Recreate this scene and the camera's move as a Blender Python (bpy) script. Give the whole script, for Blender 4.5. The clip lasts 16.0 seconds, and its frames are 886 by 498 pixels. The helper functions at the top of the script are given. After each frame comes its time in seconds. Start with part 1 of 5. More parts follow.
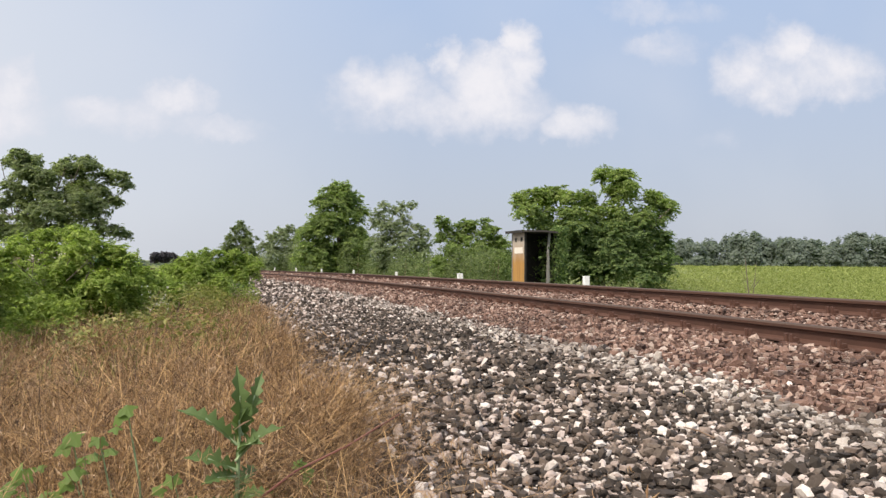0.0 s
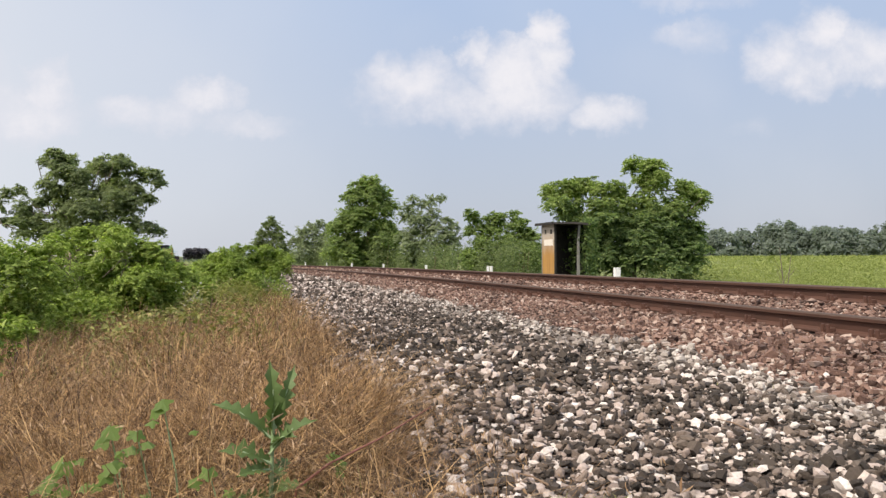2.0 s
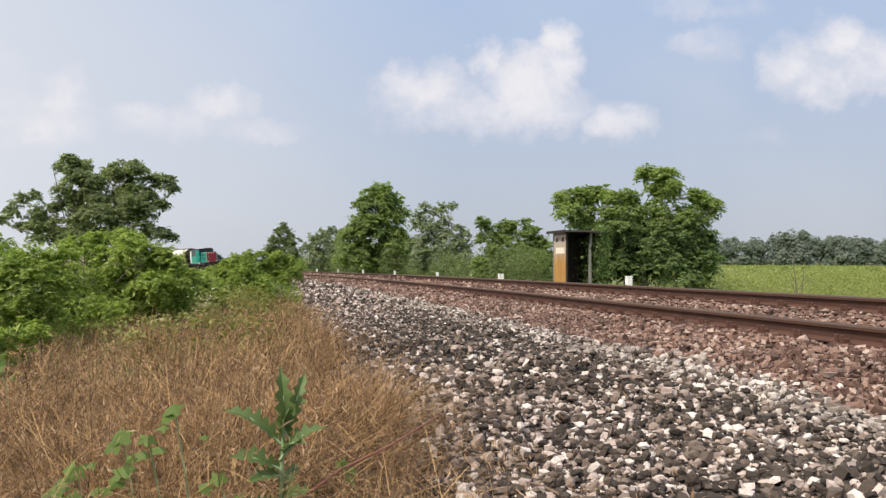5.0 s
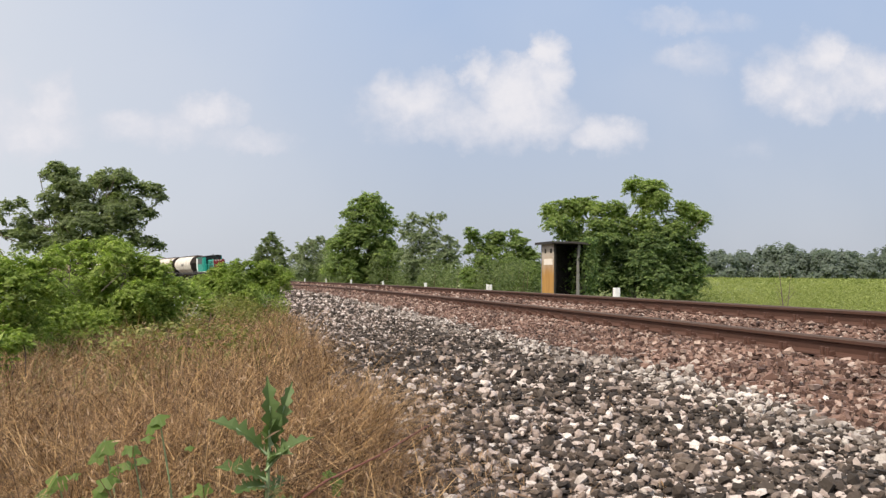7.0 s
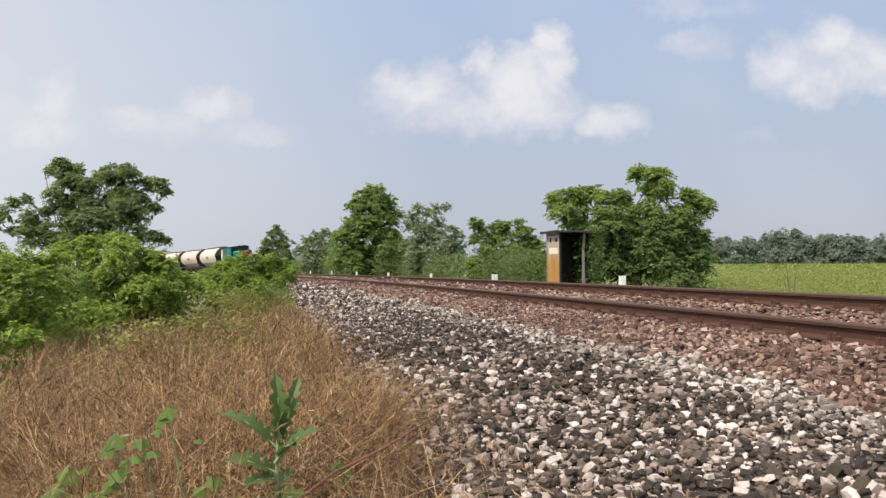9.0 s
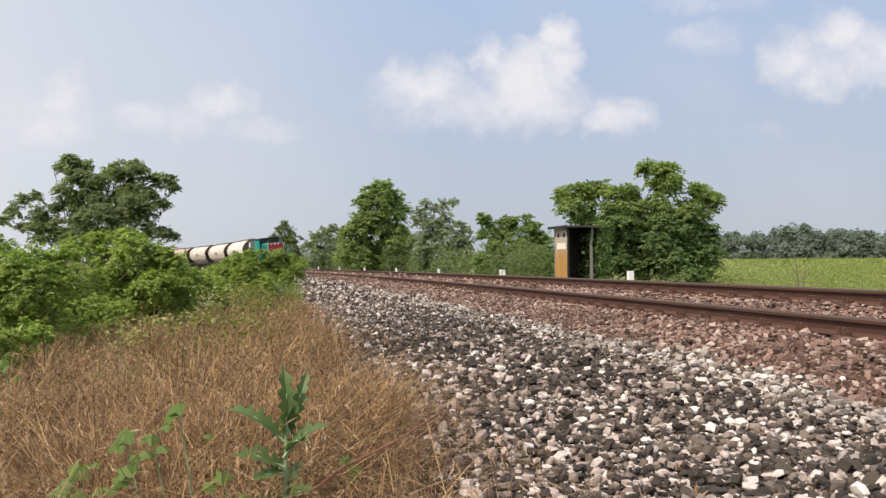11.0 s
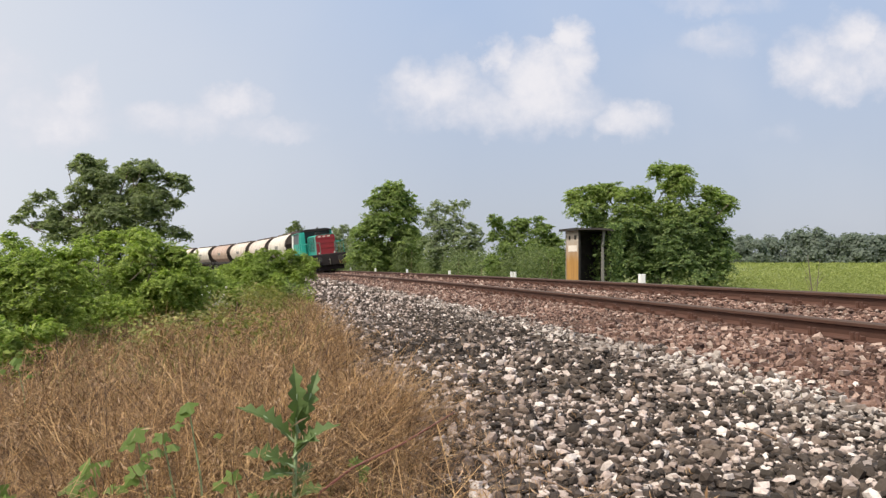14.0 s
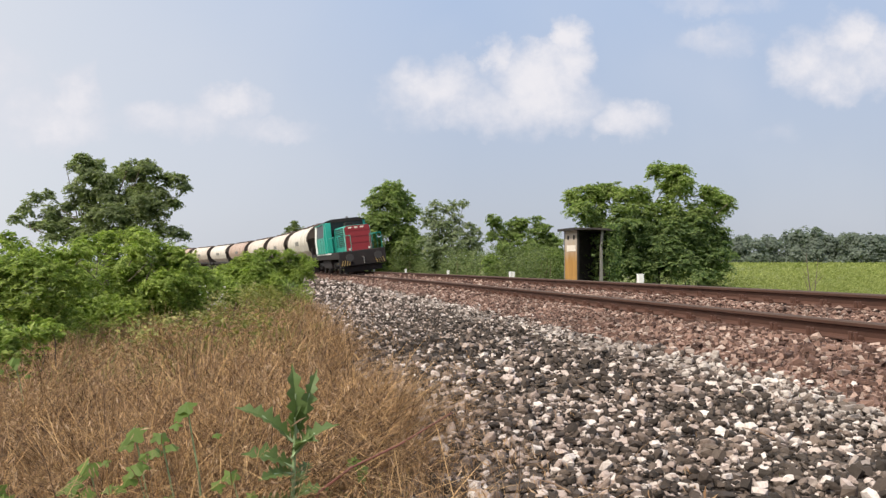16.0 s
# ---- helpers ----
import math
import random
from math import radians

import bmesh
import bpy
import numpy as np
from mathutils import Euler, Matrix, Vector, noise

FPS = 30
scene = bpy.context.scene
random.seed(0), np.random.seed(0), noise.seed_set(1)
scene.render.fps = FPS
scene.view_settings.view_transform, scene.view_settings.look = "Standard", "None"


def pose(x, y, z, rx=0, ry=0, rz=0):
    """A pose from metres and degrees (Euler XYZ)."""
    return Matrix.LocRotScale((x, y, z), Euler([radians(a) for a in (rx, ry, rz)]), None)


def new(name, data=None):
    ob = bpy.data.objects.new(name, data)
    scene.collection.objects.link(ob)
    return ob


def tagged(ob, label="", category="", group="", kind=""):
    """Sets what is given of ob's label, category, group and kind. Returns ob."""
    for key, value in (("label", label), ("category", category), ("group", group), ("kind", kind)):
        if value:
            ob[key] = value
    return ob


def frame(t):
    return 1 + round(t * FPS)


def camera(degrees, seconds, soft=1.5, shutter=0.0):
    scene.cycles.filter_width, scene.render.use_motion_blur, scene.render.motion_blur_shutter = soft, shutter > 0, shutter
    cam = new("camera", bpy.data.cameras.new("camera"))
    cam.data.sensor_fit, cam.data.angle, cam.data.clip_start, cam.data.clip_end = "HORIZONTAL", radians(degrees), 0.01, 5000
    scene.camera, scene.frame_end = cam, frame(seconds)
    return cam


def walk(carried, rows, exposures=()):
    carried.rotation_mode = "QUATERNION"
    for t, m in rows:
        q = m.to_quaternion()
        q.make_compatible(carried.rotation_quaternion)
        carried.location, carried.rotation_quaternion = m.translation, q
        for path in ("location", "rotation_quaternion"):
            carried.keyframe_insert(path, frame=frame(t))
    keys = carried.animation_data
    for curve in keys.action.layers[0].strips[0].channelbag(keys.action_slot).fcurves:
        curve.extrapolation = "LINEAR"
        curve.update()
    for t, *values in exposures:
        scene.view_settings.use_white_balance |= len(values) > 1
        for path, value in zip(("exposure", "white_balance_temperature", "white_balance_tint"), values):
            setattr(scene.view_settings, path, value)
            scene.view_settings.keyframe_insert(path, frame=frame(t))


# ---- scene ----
cam = camera(59.0, 16.0, soft=1.4)
EYE = (0.0, 0.0, 0.95)
# seconds, yaw, pitch, roll of the carried camera
TURNS = [
    (0.0, -3.78, 0.94, -0.38), (0.5, -3.66, 0.97, -0.24), (1.0, -3.22, 0.80, 0.00), (1.5, -2.54, 0.93, 0.28),
    (2.0, -1.62, 0.44, 0.25), (2.5, -0.81, 0.51, 0.24), (3.0, -0.81, 0.37, 0.33), (5.5, -0.76, 1.16, -0.25),
    (6.0, -0.77, 1.26, -0.33), (6.5, -1.57, 1.13, -0.51), (7.0, -1.65, 1.75, -0.49), (7.5, -1.83, 1.55, -0.25),
    (8.0, -1.71, 1.38, -0.15), (8.5, -1.47, 1.19, 0.09), (9.0, -1.26, 1.06, 0.31), (11.5, -0.55, 0.69, 0.33),
    (12.0, -0.38, 0.68, 0.27), (12.5, -0.20, 0.70, 0.29), (13.0, -0.05, 0.76, 0.19), (13.5, 0.08, 0.82, 0.13),
    (14.0, 0.10, 0.84, -0.01), (14.5, 0.07, 0.87, -0.09), (15.0, 0.05, 0.99, -0.26), (15.5, 0.08, 0.92, -0.12),
    (16.0, 0.00, 0.83, 0.00)]
walk(cam, [(t, pose(*EYE, 90 + p, r, y)) for t, y, p, r in TURNS],
     [(0.0, 0.05), (1.5, 0.05), (3.0, 0.0), (6.0, 0.0), (7.5, -0.04), (9.0, -0.03), (11.5, 0.0), (16.0, 0.0)])

# ---------------------------------------------------------------- light
SUN_EL, SUN_AZ = 50.0, 224.0      # azimuth clockwise from +y
az, el = radians(SUN_AZ), radians(SUN_EL)
to_sun = Vector((math.sin(az) * math.cos(el), math.cos(az) * math.cos(el), math.sin(el)))
sun = new("sun", bpy.data.lights.new("sun", "SUN"))
sun.data.energy, sun.data.angle, sun.data.color = 4.4, radians(0.6), (1.0, 0.90, 0.77)
sun.matrix_world = Matrix.Translation((0, 0, 30)) @ to_sun.to_track_quat("Z", "Y").to_matrix().to_4x4()

world = bpy.data.worlds.new("world")
scene.world = world
world.use_nodes = True
wt = world.node_tree
wt.nodes.clear()


def node(tree, kind, operation="", data_type="", blend_type=""):
    n = tree.nodes.new(kind)
    if data_type:
        n.data_type = data_type
    if operation:
        n.operation = operation
    if blend_type:
        n.blend_type = blend_type
    return n


def wn(kind, operation="", data_type="", blend_type=""):
    return node(wt, kind, operation, data_type, blend_type)


def wmath(op, a, b=None, c=None, clamp=False):
    n = wn("ShaderNodeMath", op)
    n.use_clamp = clamp
    for i, v in enumerate((a, b, c)):
        if v is None:
            continue
        if isinstance(v, (int, float)):
            n.inputs[i].default_value = v
        else:
            wt.links.new(v, n.inputs[i])
    return n.outputs[0]


def wmix(fac, a, b):
    n = wn("ShaderNodeMix", data_type="RGBA")
    for i, v in ((0, fac), (6, a), (7, b)):
        if isinstance(v, (int, float)):
            n.inputs[i].default_value = v
        elif isinstance(v, tuple):
            n.inputs[i].default_value = (*v, 1)
        else:
            wt.links.new(v, n.inputs[i])
    return n.outputs[2]


def build_sky():
    sky = wn("ShaderNodeTexSky")
    sky.sky_type = "NISHITA"
    sky.sun_disc, sky.sun_elevation, sky.sun_rotation = False, el, az
    sky.air_density, sky.dust_density, sky.ozone_density = 1.0, 2.5, 1.0
    scaled = wn("ShaderNodeMix", data_type="RGBA", blend_type="MULTIPLY")
    scaled.inputs[0].default_value = 1
    wt.links.new(sky.outputs[0], scaled.inputs[6])
    scaled.inputs[7].default_value = (0.10, 0.10, 0.10, 1)
    co = wn("ShaderNodeTexCoord").outputs["Generated"]
    sep = wn("ShaderNodeSeparateXYZ")
    wt.links.new(co, sep.inputs[0])
    ahead = wmath("MAXIMUM", wmath("ABSOLUTE", sep.outputs[1]), 0.12)
    u = wmath("DIVIDE", sep.outputs[0], ahead)
    w = wmath("DIVIDE", sep.outputs[2], ahead)
    # summer haze: thick near the horizon, thin overhead
    high = wmath("MULTIPLY", sep.outputs[2], 2.6, clamp=True)
    haze = wmix(high, (0.565, 0.595, 0.665), (0.465, 0.600, 0.850))
    # paler towards the sun's side
    side = wmath("MULTIPLY_ADD", u, -1.5, 0.04, clamp=True)
    haze = wmix(side, haze, (0.80, 0.825, 0.885))
    base = wmix(0.86, scaled.outputs[2], haze)
    # the haze glares round the sun
    dot = wn("ShaderNodeVectorMath", "DOT_PRODUCT")
    wt.links.new(co, dot.inputs[0])
    dot.inputs[1].default_value = to_sun
    glare = wmath("POWER", wmath("MAXIMUM", dot.outputs["Value"], 0.0), 3.0)
    base = wmix(wmath("MULTIPLY", glare, 0.75), base, (2.3, 2.15, 1.95))
    # cumulus: soft heaps broken up by noise
    comb = wn("ShaderNodeCombineXYZ")
    wt.links.new(u, comb.inputs[0])
    wt.links.new(w, comb.inputs[1])
    n1 = wn("ShaderNodeTexNoise")
    wt.links.new(comb.outputs[0], n1.inputs["Vector"])
    n1.inputs["Scale"].default_value, n1.inputs["Detail"].default_value, n1.inputs["Roughness"].default_value = 11, 9, 0.62
    warp = wn("ShaderNodeTexNoise")
    wt.links.new(comb.outputs[0], warp.inputs["Vector"])
    warp.inputs["Scale"].default_value, warp.inputs["Detail"].default_value, warp.inputs["Roughness"].default_value = 24, 5, 0.6
    wsep = wn("ShaderNodeSeparateColor")
    wt.links.new(warp.outputs["Color"], wsep.inputs[0])
    u = wmath("MULTIPLY_ADD", wmath("SUBTRACT", wsep.outputs[0], 0.5), 0.065, u)
    w = wmath("MULTIPLY_ADD", wmath("SUBTRACT", wsep.outputs[1], 0.5), 0.060, w)
    heaps = [(0.160, 0.282, 0.026, 0.030, 1.0), (0.071, 0.258, 0.027, 0.030, 1.0), (0.120, 0.236, 0.064, 0.046, 1.0), (0.163, 0.240, 0.034, 0.044, .95),
             (-0.012, 0.217, 0.066, 0.040, .95), (0.062, 0.196, 0.135, 0.036, .8), (0.128, 0.202, 0.080, 0.042, .9), (0.239, 0.180, 0.052, 0.028, .95),
             (0.524, 0.290, 0.042, 0.038, 1.0), (0.488, 0.250, 0.064, 0.050, .9), (0.565, 0.256, 0.085, 0.042, .85), (0.358, 0.283, 0.052, 0.024, .5),
             (0.350, 0.332, 0.085, 0.020, .5), (-0.470, 0.210, 0.034, 0.038, .95), (-0.500, 0.182, 0.080, 0.045, .75), (-0.277, 0.200, 0.050, 0.024, .85),
             (-0.340, 0.182, 0.080, 0.026, .75), (-0.220, 0.170, 0.065, 0.016, .45), (-0.600, 0.240, 0.090, 0.050, .6), (0.430, 0.164, 0.032, 0.020, .3)]
    total = None
    for cx, cy, rx, ry, amp in heaps:
        du = wmath("DIVIDE", wmath("SUBTRACT", u, cx), rx * 1.32)
        dw = wmath("DIVIDE", wmath("SUBTRACT", w, cy), ry * 1.32)
        d2 = wmath("ADD", wmath("MULTIPLY", du, du), wmath("MULTIPLY", dw, dw))
        m = wmath("MULTIPLY", wmath("SUBTRACT", 1.0, d2, clamp=True), amp)
        total = m if total is None else wmath("MAXIMUM", total, m)
    dens = wmath("MULTIPLY_ADD", wmath("SUBTRACT", n1.outputs[0], 0.5), 1.5, total)
    dens = wmath("MULTIPLY", dens, wmath("MULTIPLY", total, 3.5, clamp=True))
    ramp = wn("ShaderNodeMapRange")
    ramp.interpolation_type = "SMOOTHSTEP"
    wt.links.new(dens, ramp.inputs[0])
    ramp.inputs[1].default_value, ramp.inputs[2].default_value = 0.0, 1.15
    cover = wmath("MULTIPLY", ramp.outputs[0], 0.94)
    # thin veils between the heaps
    n2 = wn("ShaderNodeTexNoise")
    wt.links.new(comb.outputs[0], n2.inputs["Vector"])
    n2.inputs["Scale"].default_value, n2.inputs["Detail"].default_value = 3.2, 3
    veil = wmath("MULTIPLY", wmath("SUBTRACT", n2.outputs[0], 0.48, clamp=True), 0.9)
    base = wmix(veil, base, (0.72, 0.74, 0.80))
    # thin edges are greyer than the thick heaps
    out = wmix(cover, base, wmix(wmath("MULTIPLY", cover, cover), (0.74, 0.74, 0.81), (0.90, 0.875, 0.90)))
    bg = wn("ShaderNodeBackground")
    wt.links.new(out, bg.inputs[0])
    bg.inputs[1].default_value = 1.0
    o = wn("ShaderNodeOutputWorld")
    wt.links.new(bg.outputs[0], o.inputs[0])


build_sky()


# ---------------------------------------------------------------- materials
class Nodes:
    """A small helper round one material's node tree."""

    def __init__(self, name):
        self.mat = bpy.data.materials.new(name)
        self.mat.use_nodes = True
        self.t = self.mat.node_tree
        self.bsdf = self.t.nodes["Principled BSDF"]
        self.out = self.t.nodes["Material Output"]

    def add(self, kind, operation="", data_type="", blend_type=""):
        return node(self.t, kind, operation, data_type, blend_type)

    def link(self, a, b):
        self.t.links.new(a, b)

    def noise(self, scale, detail=4, rough=0.55, obj=True):
        c = self.add("ShaderNodeTexCoord")
        n = self.add("ShaderNodeTexNoise")
        n.inputs["Scale"].default_value, n.inputs["Detail"].default_value, n.inputs["Roughness"].default_value = scale, detail, rough
        self.link(c.outputs["Object"], n.inputs["Vector"])
        return n.outputs[0]

    def ramp(self, fac, stops):
        r = self.add("ShaderNodeValToRGB")
        while len(r.color_ramp.elements) < len(stops):
            r.color_ramp.elements.new(0.5)
        for e, (p, c) in zip(r.color_ramp.elements, stops):
            e.position, e.color = p, (*c, 1)
        self.link(fac, r.inputs[0])
        return r.outputs[0]

    def mix(self, fac, a, b, blend="MIX"):
        n = self.add("ShaderNodeMix", data_type="RGBA", blend_type=blend)
        for i, v in ((0, fac), (6, a), (7, b)):
            if isinstance(v, (int, float)):
                n.inputs[i].default_value = v
            elif isinstance(v, tuple):
                n.inputs[i].default_value = (*v, 1)
            else:
                self.link(v, n.inputs[i])
        return n.outputs[2]

    def bump(self, height, strength=0.4, distance=0.01):
        b = self.add("ShaderNodeBump")
        b.inputs["Strength"].default_value, b.inputs["Distance"].default_value = strength, distance
        self.link(height, b.inputs["Height"])
        self.link(b.outputs[0], self.bsdf.inputs["Normal"])

    def done(self, color, rough=0.8, metal=0.0):
        if isinstance(color, tuple):
            self.bsdf.inputs["Base Color"].default_value = (*color, 1)
        else:
            self.link(color, self.bsdf.inputs["Base Color"])
        self.bsdf.inputs["Roughness"].default_value = rough
        self.bsdf.inputs["Metallic"].default_value = metal
        return self.mat


def island(n):
    return n.add("ShaderNodeNewGeometry").outputs["Random Per Island"]


def stone_material(name, stops, tone=0.7, rnd="island"):
    n = Nodes(name)
    r = island(n) if rnd == "island" else n.add("ShaderNodeObjectInfo").outputs["Random"]
    c = n.ramp(r, stops)
    patch = n.ramp(n.noise(0.9, 5, 0.6), [(0.40, (0.46, 0.43, 0.41)), (0.57, (1, 1, 1))])
    c = n.mix(tone, c, patch, "MULTIPLY")
    grain = n.noise(70, 5, 0.7)
    c = n.mix(0.7, c, n.ramp(grain, [(0.32, (0.58, 0.55, 0.52)), (0.60, (1.0, 1.0, 1.0))]), "MULTIPLY")
    n.bump(grain, 0.7, 0.008)
    return n.done(c, 0.9)


def leaf_material(name, dark, mid, light, through_light=0.35, rough=0.55):
    n = Nodes(name)
    c = n.ramp(island(n), [(0.0, dark), (0.5, mid), (0.86, light), (1.0, tuple(min(1, v * 1.25) for v in light))])
    big = n.ramp(n.noise(0.7, 3), [(0.38, (0.72, 0.76, 0.72)), (0.62, (1.0, 1.0, 1.0))])
    c = n.mix(0.7, c, big, "MULTIPLY")
    m = n.done(c, rough)
    n.bsdf.inputs["Specular IOR Level"].default_value = 0.3
    tr = n.add("ShaderNodeBsdfTranslucent")
    n.link(n.mix(1.0, c, (1.0, 1.10, 0.62), "MULTIPLY"), tr.inputs[0])
    ms = n.add("ShaderNodeMixShader")
    ms.inputs[0].default_value = through_light
    n.link(n.bsdf.outputs[0], ms.inputs[1])
    n.link(tr.outputs[0], ms.inputs[2])
    n.link(ms.outputs[0], n.out.inputs[0])
    return m


def plain(name, color, rough=0.6, metal=0.0, wear=0.3, scale=6.0, dirt=(0.08, 0.06, 0.045)):
    n = Nodes(name)
    c = n.mix(0.5, color, n.ramp(n.noise(scale * 9, 4), [(0.3, (0.8, 0.8, 0.8)), (0.7, (1, 1, 1))]), "MULTIPLY")
    w = n.add("ShaderNodeMath", operation="MULTIPLY")
    n.link(n.ramp(n.noise(scale, 6, 0.65), [(0.48, (0, 0, 0)), (0.75, (1, 1, 1))]), w.inputs[0])
    w.inputs[1].default_value = wear
    c = n.mix(w.outputs[0], c, dirt)
    n.bump(n.noise(scale * 14, 3), 0.15, 0.004)
    return n.done(c, rough, metal)


def bleached_panel(name, color, faded, z0, z1):
    """Old paint that has chalked away above z0, with streaks running down."""
    n = Nodes(name)
    c = n.add("ShaderNodeTexCoord")
    sep = n.add("ShaderNodeSeparateXYZ")
    n.link(c.outputs["Object"], sep.inputs[0])
    mp = n.add("ShaderNodeMapping")
    mp.inputs["Scale"].default_value = (9, 9, 0.8)
    n.link(c.outputs["Object"], mp.inputs[0])
    st = n.add("ShaderNodeTexNoise")
    st.inputs["Scale"].default_value, st.inputs["Detail"].default_value = 1.4, 6
    n.link(mp.outputs[0], st.inputs["Vector"])
    lift = n.add("ShaderNodeMath", "MULTIPLY_ADD")
    n.link(st.outputs[0], lift.inputs[0])
    lift.inputs[1].default_value = 0.8
    n.link(sep.outputs[2], lift.inputs[2])
    f = n.add("ShaderNodeMapRange")
    n.link(lift.outputs[0], f.inputs[0])
    f.inputs[1].default_value, f.inputs[2].default_value = z0 + 0.4, z1 + 0.4
    body = n.mix(0.6, color, n.ramp(st.outputs[0], [(0.3, (0.55, 0.50, 0.45)), (0.6, (1, 1, 1))]), "MULTIPLY")
    n.bump(n.noise(60, 4), 0.15, 0.004)
    return n.done(n.mix(f.outputs[0], body, faded), 0.7)


PATH_STOPS = [(0.0, (0.030, 0.023, 0.018)), (0.34, (0.070, 0.053, 0.042)), (0.55, (0.150, 0.116, 0.093)),
              (0.67, (0.290, 0.226, 0.190)), (0.80, (0.52, 0.425, 0.380)), (1.0, (0.76, 0.695, 0.650))]
PALE_STOPS = [(0.0, (0.105, 0.085, 0.073)), (0.28, (0.25, 0.207, 0.180)), (0.58, (0.47, 0.418, 0.380)), (1.0, (0.71, 0.66, 0.615))]
RED_STOPS = [(0.0, (0.074, 0.042, 0.033)), (0.4, (0.196, 0.114, 0.088)), (0.72, (0.325, 0.208, 0.165)), (0.90, (0.420, 0.310, 0.258)), (1.0, (0.52, 0.43, 0.375))]
DARK_STOPS = [(0.0, (0.024, 0.019, 0.015)), (0.5, (0.055, 0.043, 0.034)), (0.80, (0.110, 0.087, 0.071)), (0.93, (0.26, 0.21, 0.18)), (1.0, (0.50, 0.43, 0.39))]
M_PATH = stone_material("path_stone", PATH_STOPS, 0.35)
M_DARK = stone_material("dark_stone", DARK_STOPS, 0.35)
M_PALE = stone_material("pale_stone", PALE_STOPS)
M_RED = stone_material("red_stone", RED_STOPS)
M_PATH_ONE = stone_material("single_path_stone", PATH_STOPS, 0.35, rnd="object")


def bed_material(name, stops, scale):
    n = Nodes(name)
    c = n.add("ShaderNodeTexCoord")
    v = n.add("ShaderNodeTexVoronoi")
    v.inputs["Scale"].default_value = scale
    n.link(c.outputs["Object"], v.inputs["Vector"])
    sep = n.add("ShaderNodeSeparateColor")
    n.link(v.outputs["Color"], sep.inputs[0])
    # Half the stones' tones: shade in the gaps put into the bed colour.
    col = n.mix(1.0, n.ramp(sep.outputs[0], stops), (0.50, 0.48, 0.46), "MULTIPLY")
    col = n.mix(0.6, col, n.ramp(n.noise(1.2, 5), [(0.3, (0.5, 0.5, 0.5)), (0.7, (1, 1, 1))]), "MULTIPLY")
    n.bump(v.outputs["Distance"], 0.9, 0.03)
    return n.done(col, 0.92)


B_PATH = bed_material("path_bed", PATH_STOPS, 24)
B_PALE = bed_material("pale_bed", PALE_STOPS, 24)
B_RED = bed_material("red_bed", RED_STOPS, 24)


def soil_material(name, a, b, c):
    n = Nodes(name)
    col = n.ramp(n.noise(3.0, 8, 0.65), [(0.3, a), (0.5, b), (0.7, c)])
    col = n.mix(0.5, col, n.ramp(n.noise(0.25, 4), [(0.35, (0.6, 0.6, 0.6)), (0.65, (1, 1, 1))]), "MULTIPLY")
    n.bump(n.noise(22, 6), 0.8, 0.04)
    return n.done(col, 0.95)


# Verge soil is darkened: shade at the foot of the stems in its colour.
B_STRAW = soil_material("shaded_straw_soil", (0.028, 0.016, 0.009), (0.058, 0.033, 0.017), (0.10, 0.060, 0.032))
B_MEADOW = soil_material("meadow", (0.045, 0.075, 0.018), (0.085, 0.115, 0.030), (0.15, 0.15, 0.055))
B_FIELD = soil_material("field_soil", (0.12, 0.15, 0.045), (0.18, 0.21, 0.065), (0.24, 0.25, 0.09))

L_BRIGHT = leaf_material("bramble_leaf", (0.162, 0.236, 0.053), (0.313, 0.399, 0.094), (0.454, 0.525, 0.165), 0.60)
L_DARK = leaf_material("walnut_leaf", (0.116, 0.157, 0.068), (0.186, 0.235, 0.099), (0.273, 0.319, 0.141), 0.58)
L_WALNUT = leaf_material("ailanthus_leaf", (0.151, 0.193, 0.104), (0.238, 0.282, 0.147), (0.342, 0.381, 0.203), 0.6)
L_MID = leaf_material("shrub_leaf", (0.137, 0.199, 0.075), (0.238, 0.316, 0.111), (0.377, 0.448, 0.164), 0.64)
L_YOUNG = leaf_material("young_leaf", (0.162, 0.223, 0.066), (0.270, 0.350, 0.105), (0.389, 0.456, 0.165), 0.62)
L_IVY = leaf_material("ivy_leaf", (0.090, 0.148, 0.066), (0.180, 0.252, 0.099), (0.307, 0.381, 0.153), 0.60)
# Grey-green of the pale tree; on farther plants it puts haze into the colour.
L_GREY = leaf_material("pale_hazed_leaf", (0.166, 0.209, 0.128), (0.261, 0.310, 0.176), (0.391, 0.430, 0.269), 0.5)
# Pale grey-blue green with little contrast: distance haze put into the leaf colour.
L_FAR = leaf_material("hazed_wood_leaf", (0.178, 0.214, 0.188), (0.190, 0.228, 0.195), (0.205, 0.240, 0.202), 0.5)
L_DUSK = leaf_material("copper_leaf", (0.030, 0.028, 0.040), (0.055, 0.050, 0.065), (0.08, 0.075, 0.09), 0.15)
L_CROP = leaf_material("crop_leaf", (0.225, 0.262, 0.078), (0.280, 0.318, 0.098), (0.35, 0.378, 0.142), 0.45)
L_GRASS = leaf_material("green_grass", (0.142, 0.163, 0.046), (0.243, 0.250, 0.081), (0.365, 0.338, 0.127))


